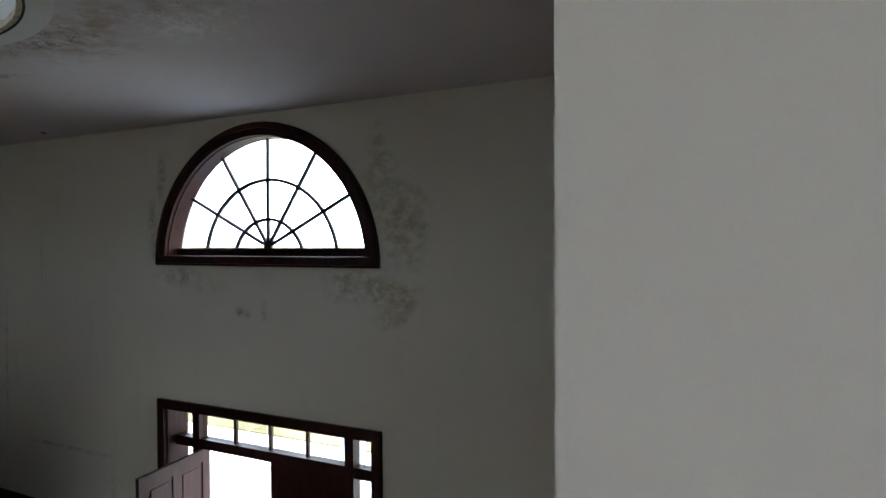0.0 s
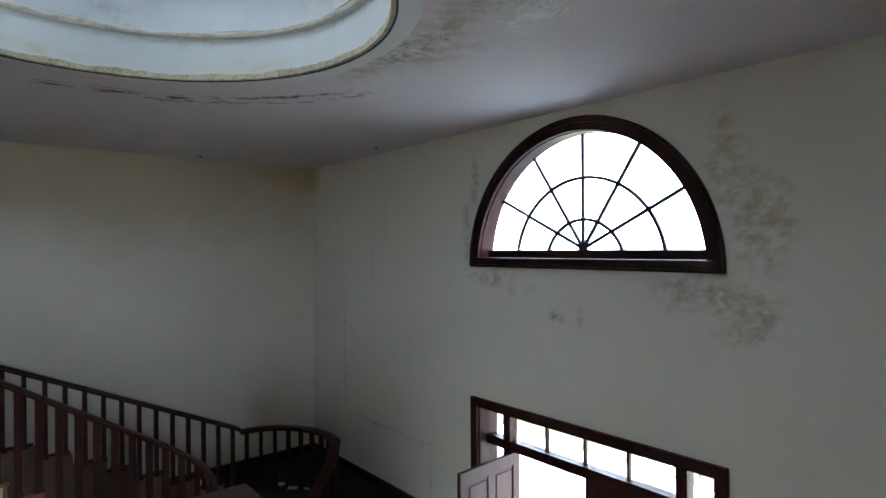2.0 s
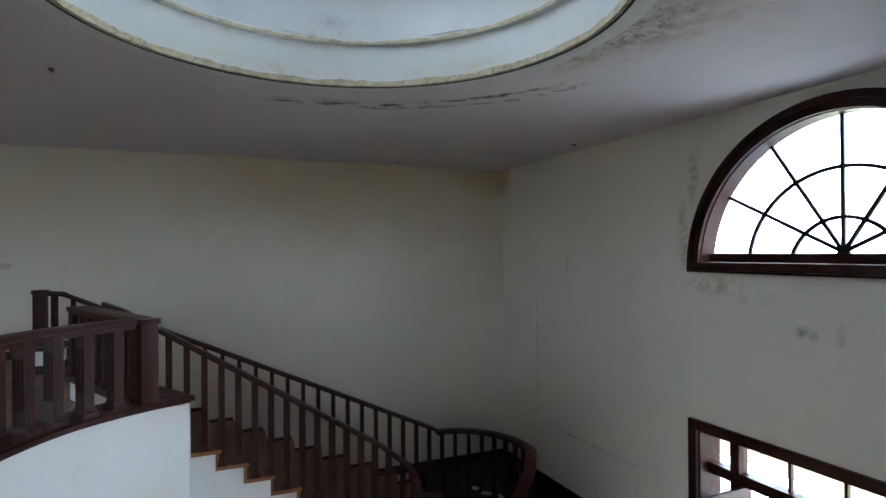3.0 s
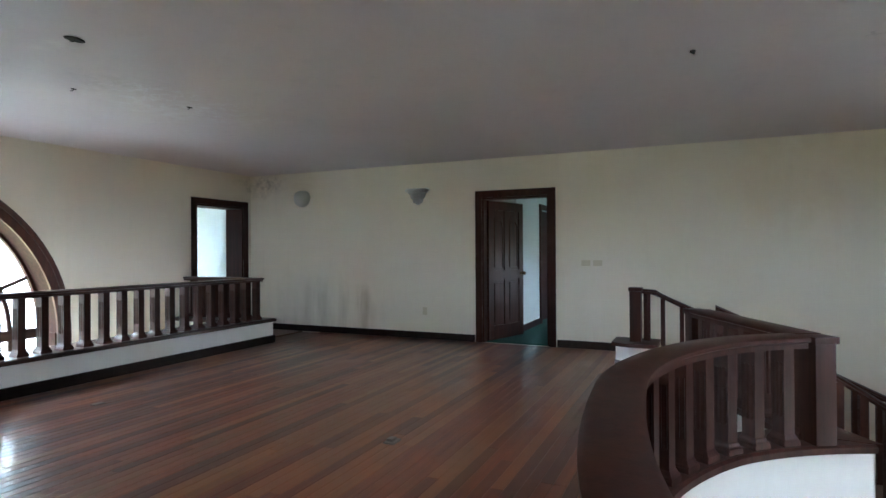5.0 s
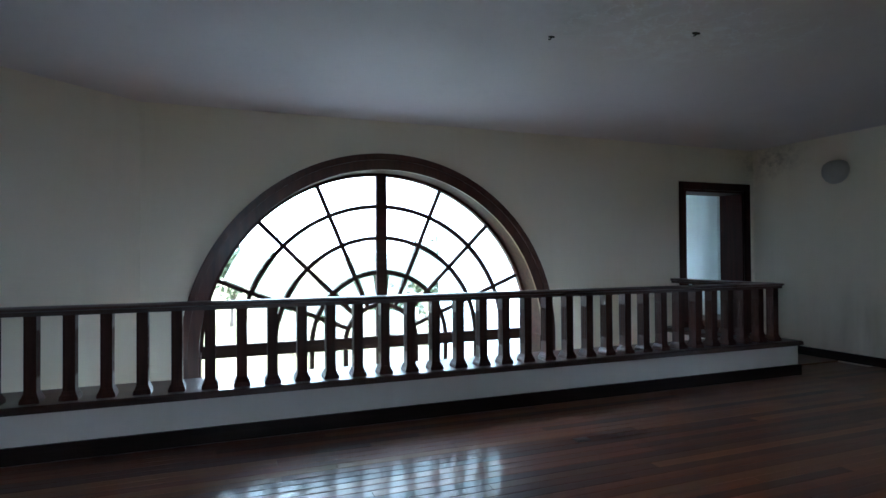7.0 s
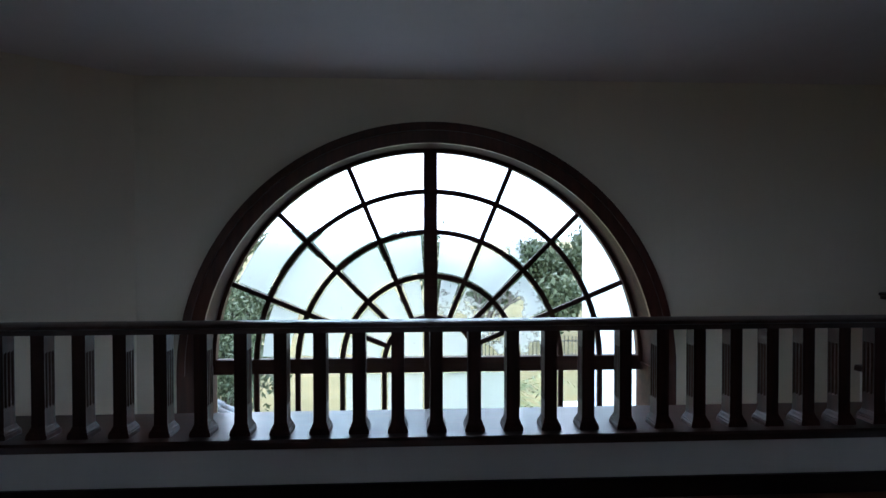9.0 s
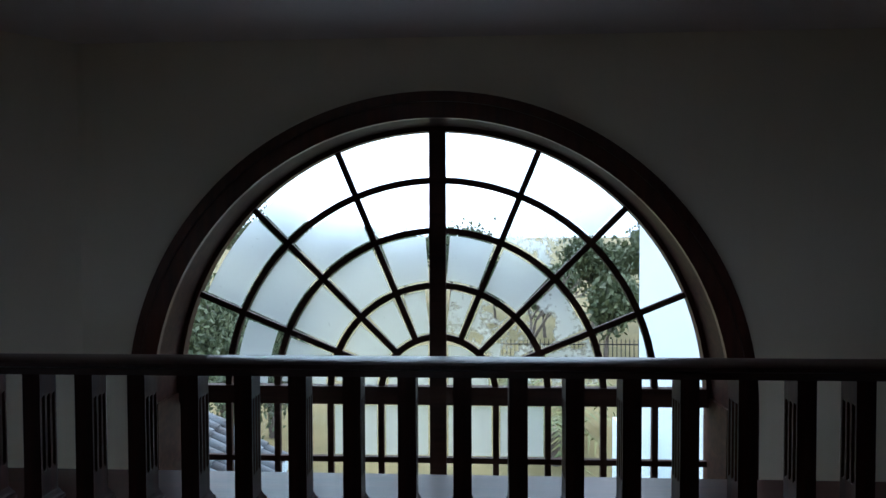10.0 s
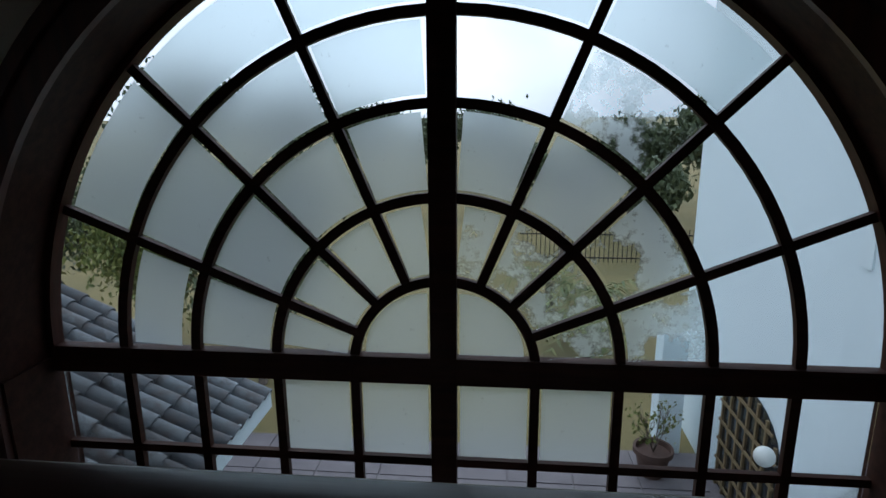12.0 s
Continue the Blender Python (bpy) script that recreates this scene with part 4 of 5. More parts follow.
def panel_leaf(name, width, height, parent, m, mat=DARK, label="", handle=True, arched=False):
    """A panelled door leaf; its hinge stands at the origin and it reaches along x."""
    bm = bmesh.new()
    t, stile, mid = 0.022, 0.11, width / 2
    box(bm, 0, stile, -t, t, 0, height)
    box(bm, width - stile, width, -t, t, 0, height)
    box(bm, mid - 0.05, mid + 0.05, -t + 0.001, t - 0.001, 0.2, height - 0.12)
    for z0, z1 in ((0, 0.2), (height * 0.43, height * 0.43 + 0.14), (height - 0.13, height)):
        box(bm, stile, width - stile, -t + 0.0005, t - 0.0005, z0, z1)
    leaf = part(name, bm, mat, parent, label)
    leaf.matrix_basis = m
    for x0, x1 in ((stile, mid - 0.05), (mid + 0.05, width - stile)):
        for z0, z1 in ((0.2, height * 0.43), (height * 0.43 + 0.14, height - 0.13)):
            bm = bmesh.new()
            box(bm, x0, x1, -0.008, 0.008, z0, z1)
            if arched and z1 > height - 0.2:
                half, cx = (x1 - x0) / 2 - 0.03, (x0 + x1) / 2
                outline_ = [(cx - half, z0 + 0.04), (cx + half, z0 + 0.04)] + arc(cx, z1 - 0.04 - half, half, 0, 180, 12)
                rings = [[bm.verts.new((cx + (x - cx) * k, y, z0 + 0.04 + (z - z0 - 0.04) * k + 0.01 * (1 - k))) for x, z in outline_] for k, y in ((1.0, -0.008), (0.86, -0.018), (0.86, 0.018), (1.0, 0.008))]
                for lower, upper in zip(rings, rings[1:]):
                    for i in range(len(lower)):
                        j = (i + 1) % len(lower)
                        bm.faces.new((lower[i], lower[j], upper[j], upper[i]))
            else:
                box(bm, x0 + 0.035, x1 - 0.035, -0.017, 0.017, z0 + 0.04, z1 - 0.04, bevel=0.008)
            part("panel", bm, mat, leaf)
    if handle:
        bm = bmesh.new()
        lathe(bm, [(0.0, 0.0), (0.026, 0.001), (0.026, 0.01), (0.01, 0.014), (0.01, 0.045), (0.027, 0.05), (0.03, 0.065), (0.018, 0.08), (0.0, 0.082)], n=14)
        bmesh.ops.rotate(bm, verts=bm.verts, cent=(0, 0, 0), matrix=Matrix.Rotation(radians(90), 3, "X"))
        bmesh.ops.translate(bm, verts=bm.verts, vec=(width - 0.06, -t, height * 0.47))
        part("knob", bm, KNOB, leaf, "dark tarnished brass knob", smooth=True)
    return leaf


panel_leaf("open_leaf", 0.94, 2.03, entrance, pose(4.42, FY + 0.05, LOW + 0.005, 0, 0, -86), label="dark panelled leaf standing open")
panel_leaf("closed_leaf", 0.94, 2.03, entrance, pose(6.31, FY, LOW + 0.005, 0, 0, 180), label="dark panelled closed leaf")

# ---- door in the west wall and the room behind ----
def casing(name, label, m, width, height, face=0.02, w=0.095, depth=0.16):
    """A door frame round an opening of that size; the opening starts at the origin and reaches along x, the room lies towards -y."""
    home = tagged(new(name), label, "door", kind="structure")
    home.matrix_basis = m
    for dims in ((-w, 0, height + w), (width, width + w, height + w)):
        bm = bmesh.new()
        box(bm, dims[0], dims[1], -face - 0.002, -0.002, 0, dims[2])
        part("door_casing", bm, DARK, home)
    bm = bmesh.new()
    box(bm, 0, width, -face - 0.002, -0.002, height, height + w)
    part("door_casing", bm, DARK, home)
    bm = bmesh.new()
    box(bm, 0.0, 0.025, -0.001, depth, 0, height - 0.025)
    box(bm, width - 0.025, width, -0.001, depth, 0, height - 0.025)
    box(bm, 0.0, width, -0.001, depth, height - 0.025, height)
    part("door_lining", bm, DARK, home)
    return home


door = casing("door_2", "dark panelled wooden door standing open to a carpeted room", pose(0, 4.21, 0, 0, 0, 90), 0.95, 2.035)
panel_leaf("leaf", 0.88, 2.0, door, pose(0.035, 0.13, 0.006, 0, 0, 73), label="dark panelled leaf, ajar", arched=True)
casing("door_3", "dark wooden door frame of an open doorway by the window", pose(1.17, 0, 0, 0, 0, 180), 0.99, 2.035, depth=0.36)

bm = bmesh.new()
box(bm, -4.4, -0.161, 3.0, 7.6, -0.2, -0.006)
tagged(part("floor_carpet", bm, CARPET), "dark green carpet of the side room", "carpet", kind="structure")
bm = bmesh.new()
box(bm, -2.42, -0.95, 4.2, 4.42, 0, 2.5)
box(bm, -4.4, -3.25, 4.2, 4.42, 0, 2.5)
box(bm, -3.25, -2.42, 4.2, 4.42, 2.02, 2.5)
box(bm, -0.95, -0.161, 3.0, 3.15, 0, 2.5)
box(bm, -1.1, -0.951, 3.0, 4.199, 0, 2.5)
box(bm, -4.4, -4.2, 3.0, 7.4, 0, 2.5)
box(bm, -4.4, -0.161, 7.4, 7.6, 0, 0.85)
box(bm, -4.4, -3.0, 7.4, 7.6, 0.85, 2.5)
box(bm, -2.1, -0.161, 7.4, 7.6, 0.85, 2.5)
box(bm, -3.0, -2.1, 7.4, 7.6, 1.35, 2.5)
tagged(part("wall_side_room", bm, ROOMWALL), "pale bluish painted walls of the side room", "wall", kind="structure")
block("ceiling_side_room", CEIL, (-4.4, -0.161, 3.0, 7.6, 2.5, 2.6), label="pale ceiling of the side room", kind="structure", category="ceiling")
block("baseboard_side_room", BLACK, (-2.33, -0.95, 4.421, 4.44, 0, 0.1), label="dark skirting board", kind="structure", category="skirting")
inner_door = tagged(new("door_4"), "dark wooden door in the side room", "door", kind="structure")
block("door_leaf", DARK, (-3.25, -2.42, 4.30, 4.34, 0.0, 2.02), inner_door)
block("door_casing", DARK, (-2.42, -2.33, 4.421, 4.45, 0.0, 2.11), inner_door)
block("door_casing", DARK, (-3.34, -3.25, 4.421, 4.45, 0.0, 2.11), inner_door)
block("door_casing", DARK, (-3.25, -2.42, 4.421, 4.45, 2.02, 2.11), inner_door)

# room behind the doorway beside the window
bm = bmesh.new()
box(bm, -3.0, 1.42, -3.6, -3.4, -0.02, H)
box(bm, -3.2, -3.0, -3.6, -0.36, -0.02, 0.8)
box(bm, -3.2, -3.0, -3.6, -0.36, 2.2, H)
box(bm, -3.2, -3.0, -0.9, -0.36, 0.8, 2.2)
box(bm, -3.2, -3.0, -3.6, -2.1, 0.8, 2.2)
box(bm, -3.0, -0.161, -0.36, -0.2, -0.02, H)
tagged(part("wall_end_room", bm, ROOMWALL), "bright white walls of the end room", "wall", kind="structure")
block("ceiling_end_room", WHITE, (-3.2, 1.42, -3.6, -0.361, H, H + 0.1), label="white ceiling of the end room", kind="structure", category="ceiling")
block("floor_end_room", TREAD, (-3.2, 1.3, -3.6, 0.0, -0.25, -0.021), label="brown wooden floor of the end room", kind="structure", category="floor")

crate = thing("storage_box", "blue plastic storage box standing on a brown chest", "box", place=(-0.28, -1.55, 0.183))
bm = bmesh.new()
box(bm, -0.16, 0.16, -0.13, 0.13, 0, 0.30, bevel=0.012)
part("body", bm, BLUE, crate, smooth=True)
bm = bmesh.new()
box(bm, -0.17, 0.17, -0.14, 0.14, 0.301, 0.335, bevel=0.01)
part("lid", bm, BLUE, crate, smooth=True)
chest = thing("wooden_chest", "low brown wooden chest in the end room", "chest", place=(-0.4, -1.55, -0.02))
bm = bmesh.new()
box(bm, -0.45, 0.45, -0.22, 0.22, 0.05, 0.165, bevel=0.008)
part("body", bm, TREAD, chest, smooth=True)
bm = bmesh.new()
box(bm, -0.47, 0.47, -0.24, 0.24, 0.166, 0.202, bevel=0.008)
part("lid", bm, TREAD, chest, smooth=True)
for a in (-0.41, 0.41):
    for c in (-0.18, 0.18):
        block("foot", TREAD, (a - 0.03, a + 0.03, c - 0.03, c + 0.03, 0, 0.049), chest)

# ---- fittings ----
def sconce(y, z, label, tiers):
    home = thing("wall_lamp", label, "wall lamp", place=(0.0, y, z))
    bm = bmesh.new()
    lathe(bm, [(0.0, 0.0), (0.07, 0.001), (0.07, 0.012), (0.0, 0.02)], n=20)
    bmesh.ops.rotate(bm, verts=bm.verts, cent=(0, 0, 0), matrix=Matrix.Rotation(radians(90), 3, "Y"))
    part("backplate", bm, BRASS, home)
    bm = bmesh.new()
    if tiers:
        profile = [(0.0, -0.16), (0.03, -0.155), (0.04, -0.13), (0.075, -0.125), (0.085, -0.07), (0.11, -0.06), (0.13, 0.01), (0.155, 0.02), (0.165, 0.07), (0.15, 0.075), (0.0, 0.06)]
    else:
        profile = [(0.0, -0.135), (0.05, -0.125), (0.10, -0.09), (0.13, -0.03), (0.135, 0.03), (0.115, 0.09), (0.07, 0.125), (0.0, 0.135)]
    lathe(bm, profile, n=24)
    for v in bm.verts:
        v.co.x = abs(v.co.x) * 0.8 + 0.014
        v.co.y *= 1.0 if tiers else 1.15
    part("shade", bm, SHADE, home, "white glass shade", smooth=True)
    if tiers:
        for side in (-1, 1):
            turns = [(0.035, side * (0.15 + 0.045 * math.cos(a) * (1 - a / 9)), 0.045 + 0.045 * math.sin(a) * (1 - a / 9)) for a in [0.5 * k for k in range(12)]]
            bm = bmesh.new()
            for p, q in zip(turns, turns[1:]):
                way = (Vector(q) - Vector(p)).normalized()
                twist = Matrix.Translation((Vector(p) + Vector(q)) / 2) @ way.to_track_quat("Y", "X").to_matrix().to_4x4()
                box(bm, -0.009, 0.009, -0.014, 0.014, -0.009, 0.009, turn=twist)
            part("scroll", bm, SHADE, home, "white scrolled arm")
    return home


sconce(1.10, 2.15, "round frosted glass wall lamp on the cream wall", False)
sconce(3.21, 2.13, "tiered white glass wall lamp on the cream wall", True)


def switch(y, z, w, h, label, rockers):
    home = thing("switch_plate", label, "switch", "plates on the cream wall", place=(0.002, y, z))
    bm = bmesh.new()
    box(bm, 0, 0.008, -w / 2, w / 2, -h / 2, h / 2, bevel=0.003)
    part("plate", bm, IVORY, home)
    for k in range(rockers):
        c = (k - (rockers - 1) / 2) * 0.03
        bm = bmesh.new()
        box(bm, 0.007, 0.013, c - 0.011, c + 0.011, -0.02, 0.02, bevel=0.002)
        part("rocker", bm, IVORY, home)


switch(5.65, 1.12, 0.115, 0.075, "ivory light switch plate beside the doorway", 3)
switch(5.80, 1.12, 0.115, 0.075, "ivory light switch plate beside the doorway", 3)
switch(3.31, 0.405, 0.07, 0.115, "ivory socket plate low on the wall", 1)

box_home = thing("floor_socket", "small grey metal floor socket on the boards", "socket", place=(4.2, 5.11, 0.0))
bm = bmesh.new()
box(bm, -0.055, 0.055, -0.04, 0.04, 0.0, 0.012, bevel=0.004)
part("frame", bm, PLATE, box_home)
bm = bmesh.new()
box(bm, -0.03, 0.035, -0.025, 0.02, 0.012, 0.03, bevel=0.004)
part("lid", bm, PLATE, box_home)
small = thing("floor_socket", "small flat metal floor plate on the boards", "socket", place=(4.35, 2.35, 0.0))
bm = bmesh.new()
box(bm, -0.05, 0.05, -0.03, 0.03, 0.0, 0.01, bevel=0.003)
part("frame", bm, PLATE, small)


def ceiling_hole(x, y, a, b, label="small dark hole in the ceiling with a bent wire"):
    home = thing("ceiling_outlet", label, "ceiling outlet", "ceiling outlets", place=(x, y, H))
    bm = bmesh.new()
    lathe(bm, [(0.0, -0.006), (1.0, -0.005), (1.0, -0.001), (0.0, -0.0005)], n=14)
    for v in bm.verts:
        v.co.x, v.co.y = v.co.x * a, v.co.y * b
    part("recess", bm, HOLE_AND_SHADOW, home)
    bm = bmesh.new()
    sweep(bm, [(0, 0, -0.004), (0.01, 0.004, -0.02), (0.03, 0.01, -0.026)], [(-0.003, -0.003), (0.003, -0.003), (0.003, 0.003), (-0.003, 0.003)])
    part("wire", bm, IRON, home)


for x, y, a, b in ((5.32, 3.55, 0.062, 0.04), (4.65, 2.505, 0.022, 0.012), (3.845, 2.86, 0.03, 0.016), (3.49, 6.97, 0.034, 0.018), (2.41, 12.25, 0.03, 0.03), (0.27, 10.67, 0.03, 0.03)):
    ceiling_hole(x, y, a, b)

# ---- outdoors ----
def earth():
    m, t, b = material("dry_lawn", (0.2, 0.17, 0.07), 0.95)
    p = object_coords(t, world_space=True)
    colour = blend(t, steps(t, noise_of(t, p, 0.35, 6, 0.6), 0.35, 0.65), (0.21, 0.17, 0.07), (0.13, 0.12, 0.05))
    colour = blend(t, steps(t, noise_of(t, p, 30, 4), 0.4, 0.7, 0.6), colour, (0.26, 0.205, 0.09))
    t.links.new(colour, b.inputs["Base Color"])
    bump(t, b, noise_of(t, p, 60, 4), 0.6, 0.03)
    return m


def stone(name, a, c, scale, rough=0.8):
    m, t, b = material(name, a, rough)
    p = object_coords(t, world_space=True)
    t.links.new(blend(t, steps(t, noise_of(t, p, scale, 6, 0.65), 0.3, 0.7), a, c), b.inputs["Base Color"])
    bump(t, b, noise_of(t, p, scale * 6, 4), 0.3, 0.01)
    return m


def tiles():
    m, t, b = material("weathered_roof_tile", (0.2, 0.2, 0.2), 0.75)
    info = t.nodes.new("ShaderNodeObjectInfo").outputs["Random"]
    p = object_coords(t, world_space=True)
    colour = blend(t, info, (0.045, 0.053, 0.063), (0.19, 0.22, 0.245))
    colour = blend(t, steps(t, noise_of(t, p, 7, 6, 0.7), 0.45, 0.62, 0.75), colour, (0.075, 0.065, 0.062))
    t.links.new(colour, b.inputs["Base Color"])
    bump(t, b, noise_of(t, p, 40, 4), 0.3, 0.01)
    return m


def leafy(name, a, c):
    m, t, b = material(name, a, 0.6)
    pick = t.nodes.new("ShaderNodeNewGeometry").outputs["Random Per Island"]
    t.links.new(blend(t, pick, a, c), b.inputs["Base Color"])
    b.inputs["Transmission Weight"].default_value = 0.0
    return m


LAWN, PAVE, TILE = earth(), stone("grey_paving", (0.19, 0.172, 0.182), (0.13, 0.12, 0.128), 3), tiles()
FORE = stone("pale_forecourt", (0.62, 0.61, 0.58), (0.5, 0.49, 0.46), 1.5)
LEAF = leafy("green_leaves", (0.04, 0.06, 0.026), (0.10, 0.12, 0.055))
LEAF2 = leafy("yellow_green_leaves", (0.07, 0.10, 0.02), (0.19, 0.20, 0.05))
PALM = leafy("palm_fronds", (0.07, 0.11, 0.03), (0.20, 0.19, 0.06))
BARK = stone("grey_bark", (0.16, 0.13, 0.11), (0.08, 0.065, 0.055), 9)
CLAY = stone("brown_clay", (0.095, 0.052, 0.038), (0.055, 0.032, 0.026), 8)
LATTICE = stone("yellowish_wood_lattice", (0.20, 0.145, 0.07), (0.12, 0.085, 0.042), 12)
SHADEGLASS, _, _ = material("dark_window_glass", (0.02, 0.025, 0.03), 0.1)

bm = bmesh.new()
span = [-900, -300, -120] + [-70 + 7 * i for i in range(21)] + [120, 300, 900]
def ground_z(x, y):
    far = max(0.0, -y - 9)
    return GROUND + min(1.6, 0.045 * far) + 0.10 * noise.noise(Vector((x * 0.1, y * 0.1, 0)))


grid = [[bm.verts.new((x, y, ground_z(x, y))) for y in span] for x in span]
for i in range(len(span) - 1):
    for j in range(len(span) - 1):
        bm.faces.new((grid[i][j], grid[i + 1][j], grid[i + 1][j + 1], grid[i][j + 1]))
tagged(part("ground", bm, LAWN, smooth=True), "dry yellowish-green lawn", "lawn", kind="structure")
patio = block("pavement", PAVE, (1.42, 12.2, -6.85, -0.36, GROUND - 0.3, GROUND + 0.10), label="grey paved patio beside the house", kind="structure", category="paving")
for i in range(10):
    for j in range(6):
        slab = block("paving_slab", PAVE, (0, 0.97, 0, 0.97, 0, 0.02), patio) if i == j == 0 else new("paving_slab", slab_mesh)
        slab_mesh = slab.data
        slab.parent = patio
        slab.location = (1.6 + i, -6.80 + j, GROUND + 0.101)
block("forecourt", FORE, (-8, 18, EY + 0.3, 18.2, GROUND - 0.3, LOW - 0.06), label="pale paved forecourt at the entrance", kind="structure", category="paving")
block("house_base", OUTER, (-0.2, 11.4, -0.355, EY + 0.295, GROUND - 0.3, LOW - 0.2), label="white rendered base of the house", kind="structure", category="wall")

block("planting_bed", LAWN, (-8, 18, 18.2, 34, GROUND - 0.3, LOW - 0.02), label="dry planted bed beyond the forecourt", kind="structure", category="planting")

# porch column and boundary wall before the entrance, with an added roof
col = thing("porch_column", "white plastered porch column with a square base", "column", place=(4.6, 15.4, LOW - 0.06))
bm = bmesh.new()
box(bm, -0.28, 0.28, -0.28, 0.28, 0, 0.55, bevel=0.02)
part("base", bm, OUTER, col)
bm = bmesh.new()
lathe(bm, [(0.24, 0.55), (0.24, 0.62), (0.2, 0.66), (0.18, 3.2), (0.24, 3.3), (0.24, 3.4)], n=28)
part("shaft", bm, OUTER, col, smooth=True)
# roof out of view, assumed from the column, added to shade the open leaf
porch = block("porch_roof", OUTER, (3.0, 7.9, EY + 0.301, 16.0, 0.29, 0.40), label="unseen porch roof slab with grey covering, added to shade the entrance", kind="structure", category="roof")
# dark top keeps sky light from bouncing up to the hall ceiling
block("roof_covering", TILE, (2.95, 7.95, EY + 0.301, 16.05, 0.401, 0.45), porch, "dark grey roof covering, added against bounced light")
bm = bmesh.new()
box(bm, -8, 18, 30, 30.4, LOW - 0.06, LOW + 1.0)
tagged(part("boundary_wall", bm, OUTER), "white boundary wall beyond the forecourt", "wall", kind="structure")

# white wing of the house
bm = bmesh.new()
box(bm, -3.4, 1.40, -8.1, -3.61, GROUND - 0.2, 4.2)
box(bm, 1.32, 1.40, -3.61, -0.36, GROUND - 0.2, 4.2)
tagged(part("wall_wing", bm, OUTER), "tall white rendered wing of the house", "wall", kind="structure")
arch = thing("lattice_door", "arched garden door with a yellowish wooden lattice", "door", place=(1.405, -5.3, GROUND + 0.1))
bm = bmesh.new()
box(bm, 0, 0.015, -0.85, 0.85, 0, 1.35)
for i in range(12):
    a, b = math.pi * i / 12, math.pi * (i + 1) / 12
    hexa(bm, [(0, -0.85 * math.cos(a), 1.35), (0.015, -0.85 * math.cos(a), 1.35), (0.015, -0.85 * math.cos(b), 1.35), (0, -0.85 * math.cos(b), 1.35)],
         [(0, -0.85 * math.cos(a), 1.351 + 0.55 * math.sin(a)), (0.015, -0.85 * math.cos(a), 1.351 + 0.55 * math.sin(a)), (0.015, -0.85 * math.cos(b), 1.351 + 0.55 * math.sin(b)), (0, -0.85 * math.cos(b), 1.351 + 0.55 * math.sin(b))])
part("glass", bm, SHADEGLASS, arch)
for i in range(7):
    y = -0.78 + 0.26 * i
    top = 1.35 + 0.55 * math.sqrt(max(0, 1 - (y / 0.85) ** 2))
    block("lattice_slat", LATTICE, (0.016, 0.05, y - 0.022, y + 0.022, 0, top), arch)
for i in range(6):
    z = 0.12 + 0.31 * i
    half = 0.85 if z < 1.35 else 0.85 * math.sqrt(max(0, 1 - ((z - 1.35) / 0.55) ** 2))
    block("lattice_slat", LATTICE, (0.03, 0.055, -half, half, z - 0.02, z + 0.02), arch)
globe = thing("globe_lamp", "white globe wall lamp on a dark arm", "wall lamp", place=(1.40, -4.35, GROUND + 1.6))
bm = bmesh.new()
bmesh.ops.create_uvsphere(bm, u_segments=20, v_segments=12, radius=0.12, matrix=Matrix.Translation((0.24, 0, 0.06)))
part("globe", bm, SHADE, globe, smooth=True)
bm = bmesh.new()
sweep(bm, [(0.0, 0, -0.06), (0.12, 0, -0.10), (0.24, 0, -0.06)], [(-0.02, -0.02), (0.02, -0.02), (0.02, 0.02), (-0.02, 0.02)])
part("arm", bm, IRON, globe)
pillar = block("garden_pillar", OUTER, (1.75, 2.15, -7.2, -6.8, GROUND, GROUND + 2.2), label="white square garden pillar", category="pillar", bevel=0.02)

pot = thing("plant_pot", "large brown clay pot with a dry shrub", "plant pot", place=(2.35, -6.2, GROUND + 0.1))
bm = bmesh.new()
lathe(bm, [(0.16, 0), (0.19, 0.05), (0.26, 0.38), (0.30, 0.40), (0.30, 0.48), (0.26, 0.48), (0.25, 0.40), (0.0, 0.40)], n=24)
part("pot", bm, CLAY, pot, smooth=True)


def twig(bm, start, way, length, thick, depth, rng, spread=0.5):
    """A tapering limb that forks."""
    end = start + way * length
    side = way.orthogonal().normalized()
    other = way.cross(side)
    lo = [bm.verts.new(start + (side * math.cos(a) + other * math.sin(a)) * thick) for a in (0, 1.57, 3.14, 4.71)]
    hi = [bm.verts.new(end + (side * math.cos(a) + other * math.sin(a)) * thick * 0.6) for a in (0, 1.57, 3.14, 4.71)]
    for i in range(4):
        bm.faces.new((lo[i], lo[(i + 1) % 4], hi[(i + 1) % 4], hi[i]))
    ends = [end]
    if depth:
        for _ in range(3 if depth > 1 else 2):
            turned = (way + Vector((rng.uniform(-1, 1), rng.uniform(-1, 1), rng.uniform(-0.3, 0.8))) * spread).normalized()
            ends += twig(bm, end, turned, length * rng.uniform(0.6, 0.85), thick * 0.6, depth - 1, rng, spread)
    return ends


def leaves(bm, centres, count, spread, size, rng):
    for _ in range(count):
        c = rng.choice(centres) + Vector((rng.gauss(0, spread), rng.gauss(0, spread), rng.gauss(0, spread * 0.8)))
        q = Euler((rng.uniform(0, 6.3), rng.uniform(0, 6.3), rng.uniform(0, 6.3))).to_matrix()
        s = size * rng.uniform(0.6, 1.4)
        vs = [bm.verts.new(c + q @ Vector(p) * s) for p in ((-0.5, 0, 0), (0, -0.28, 0.06), (0.6, 0, 0), (0, 0.28, 0.06))]
        bm.faces.new(vs)


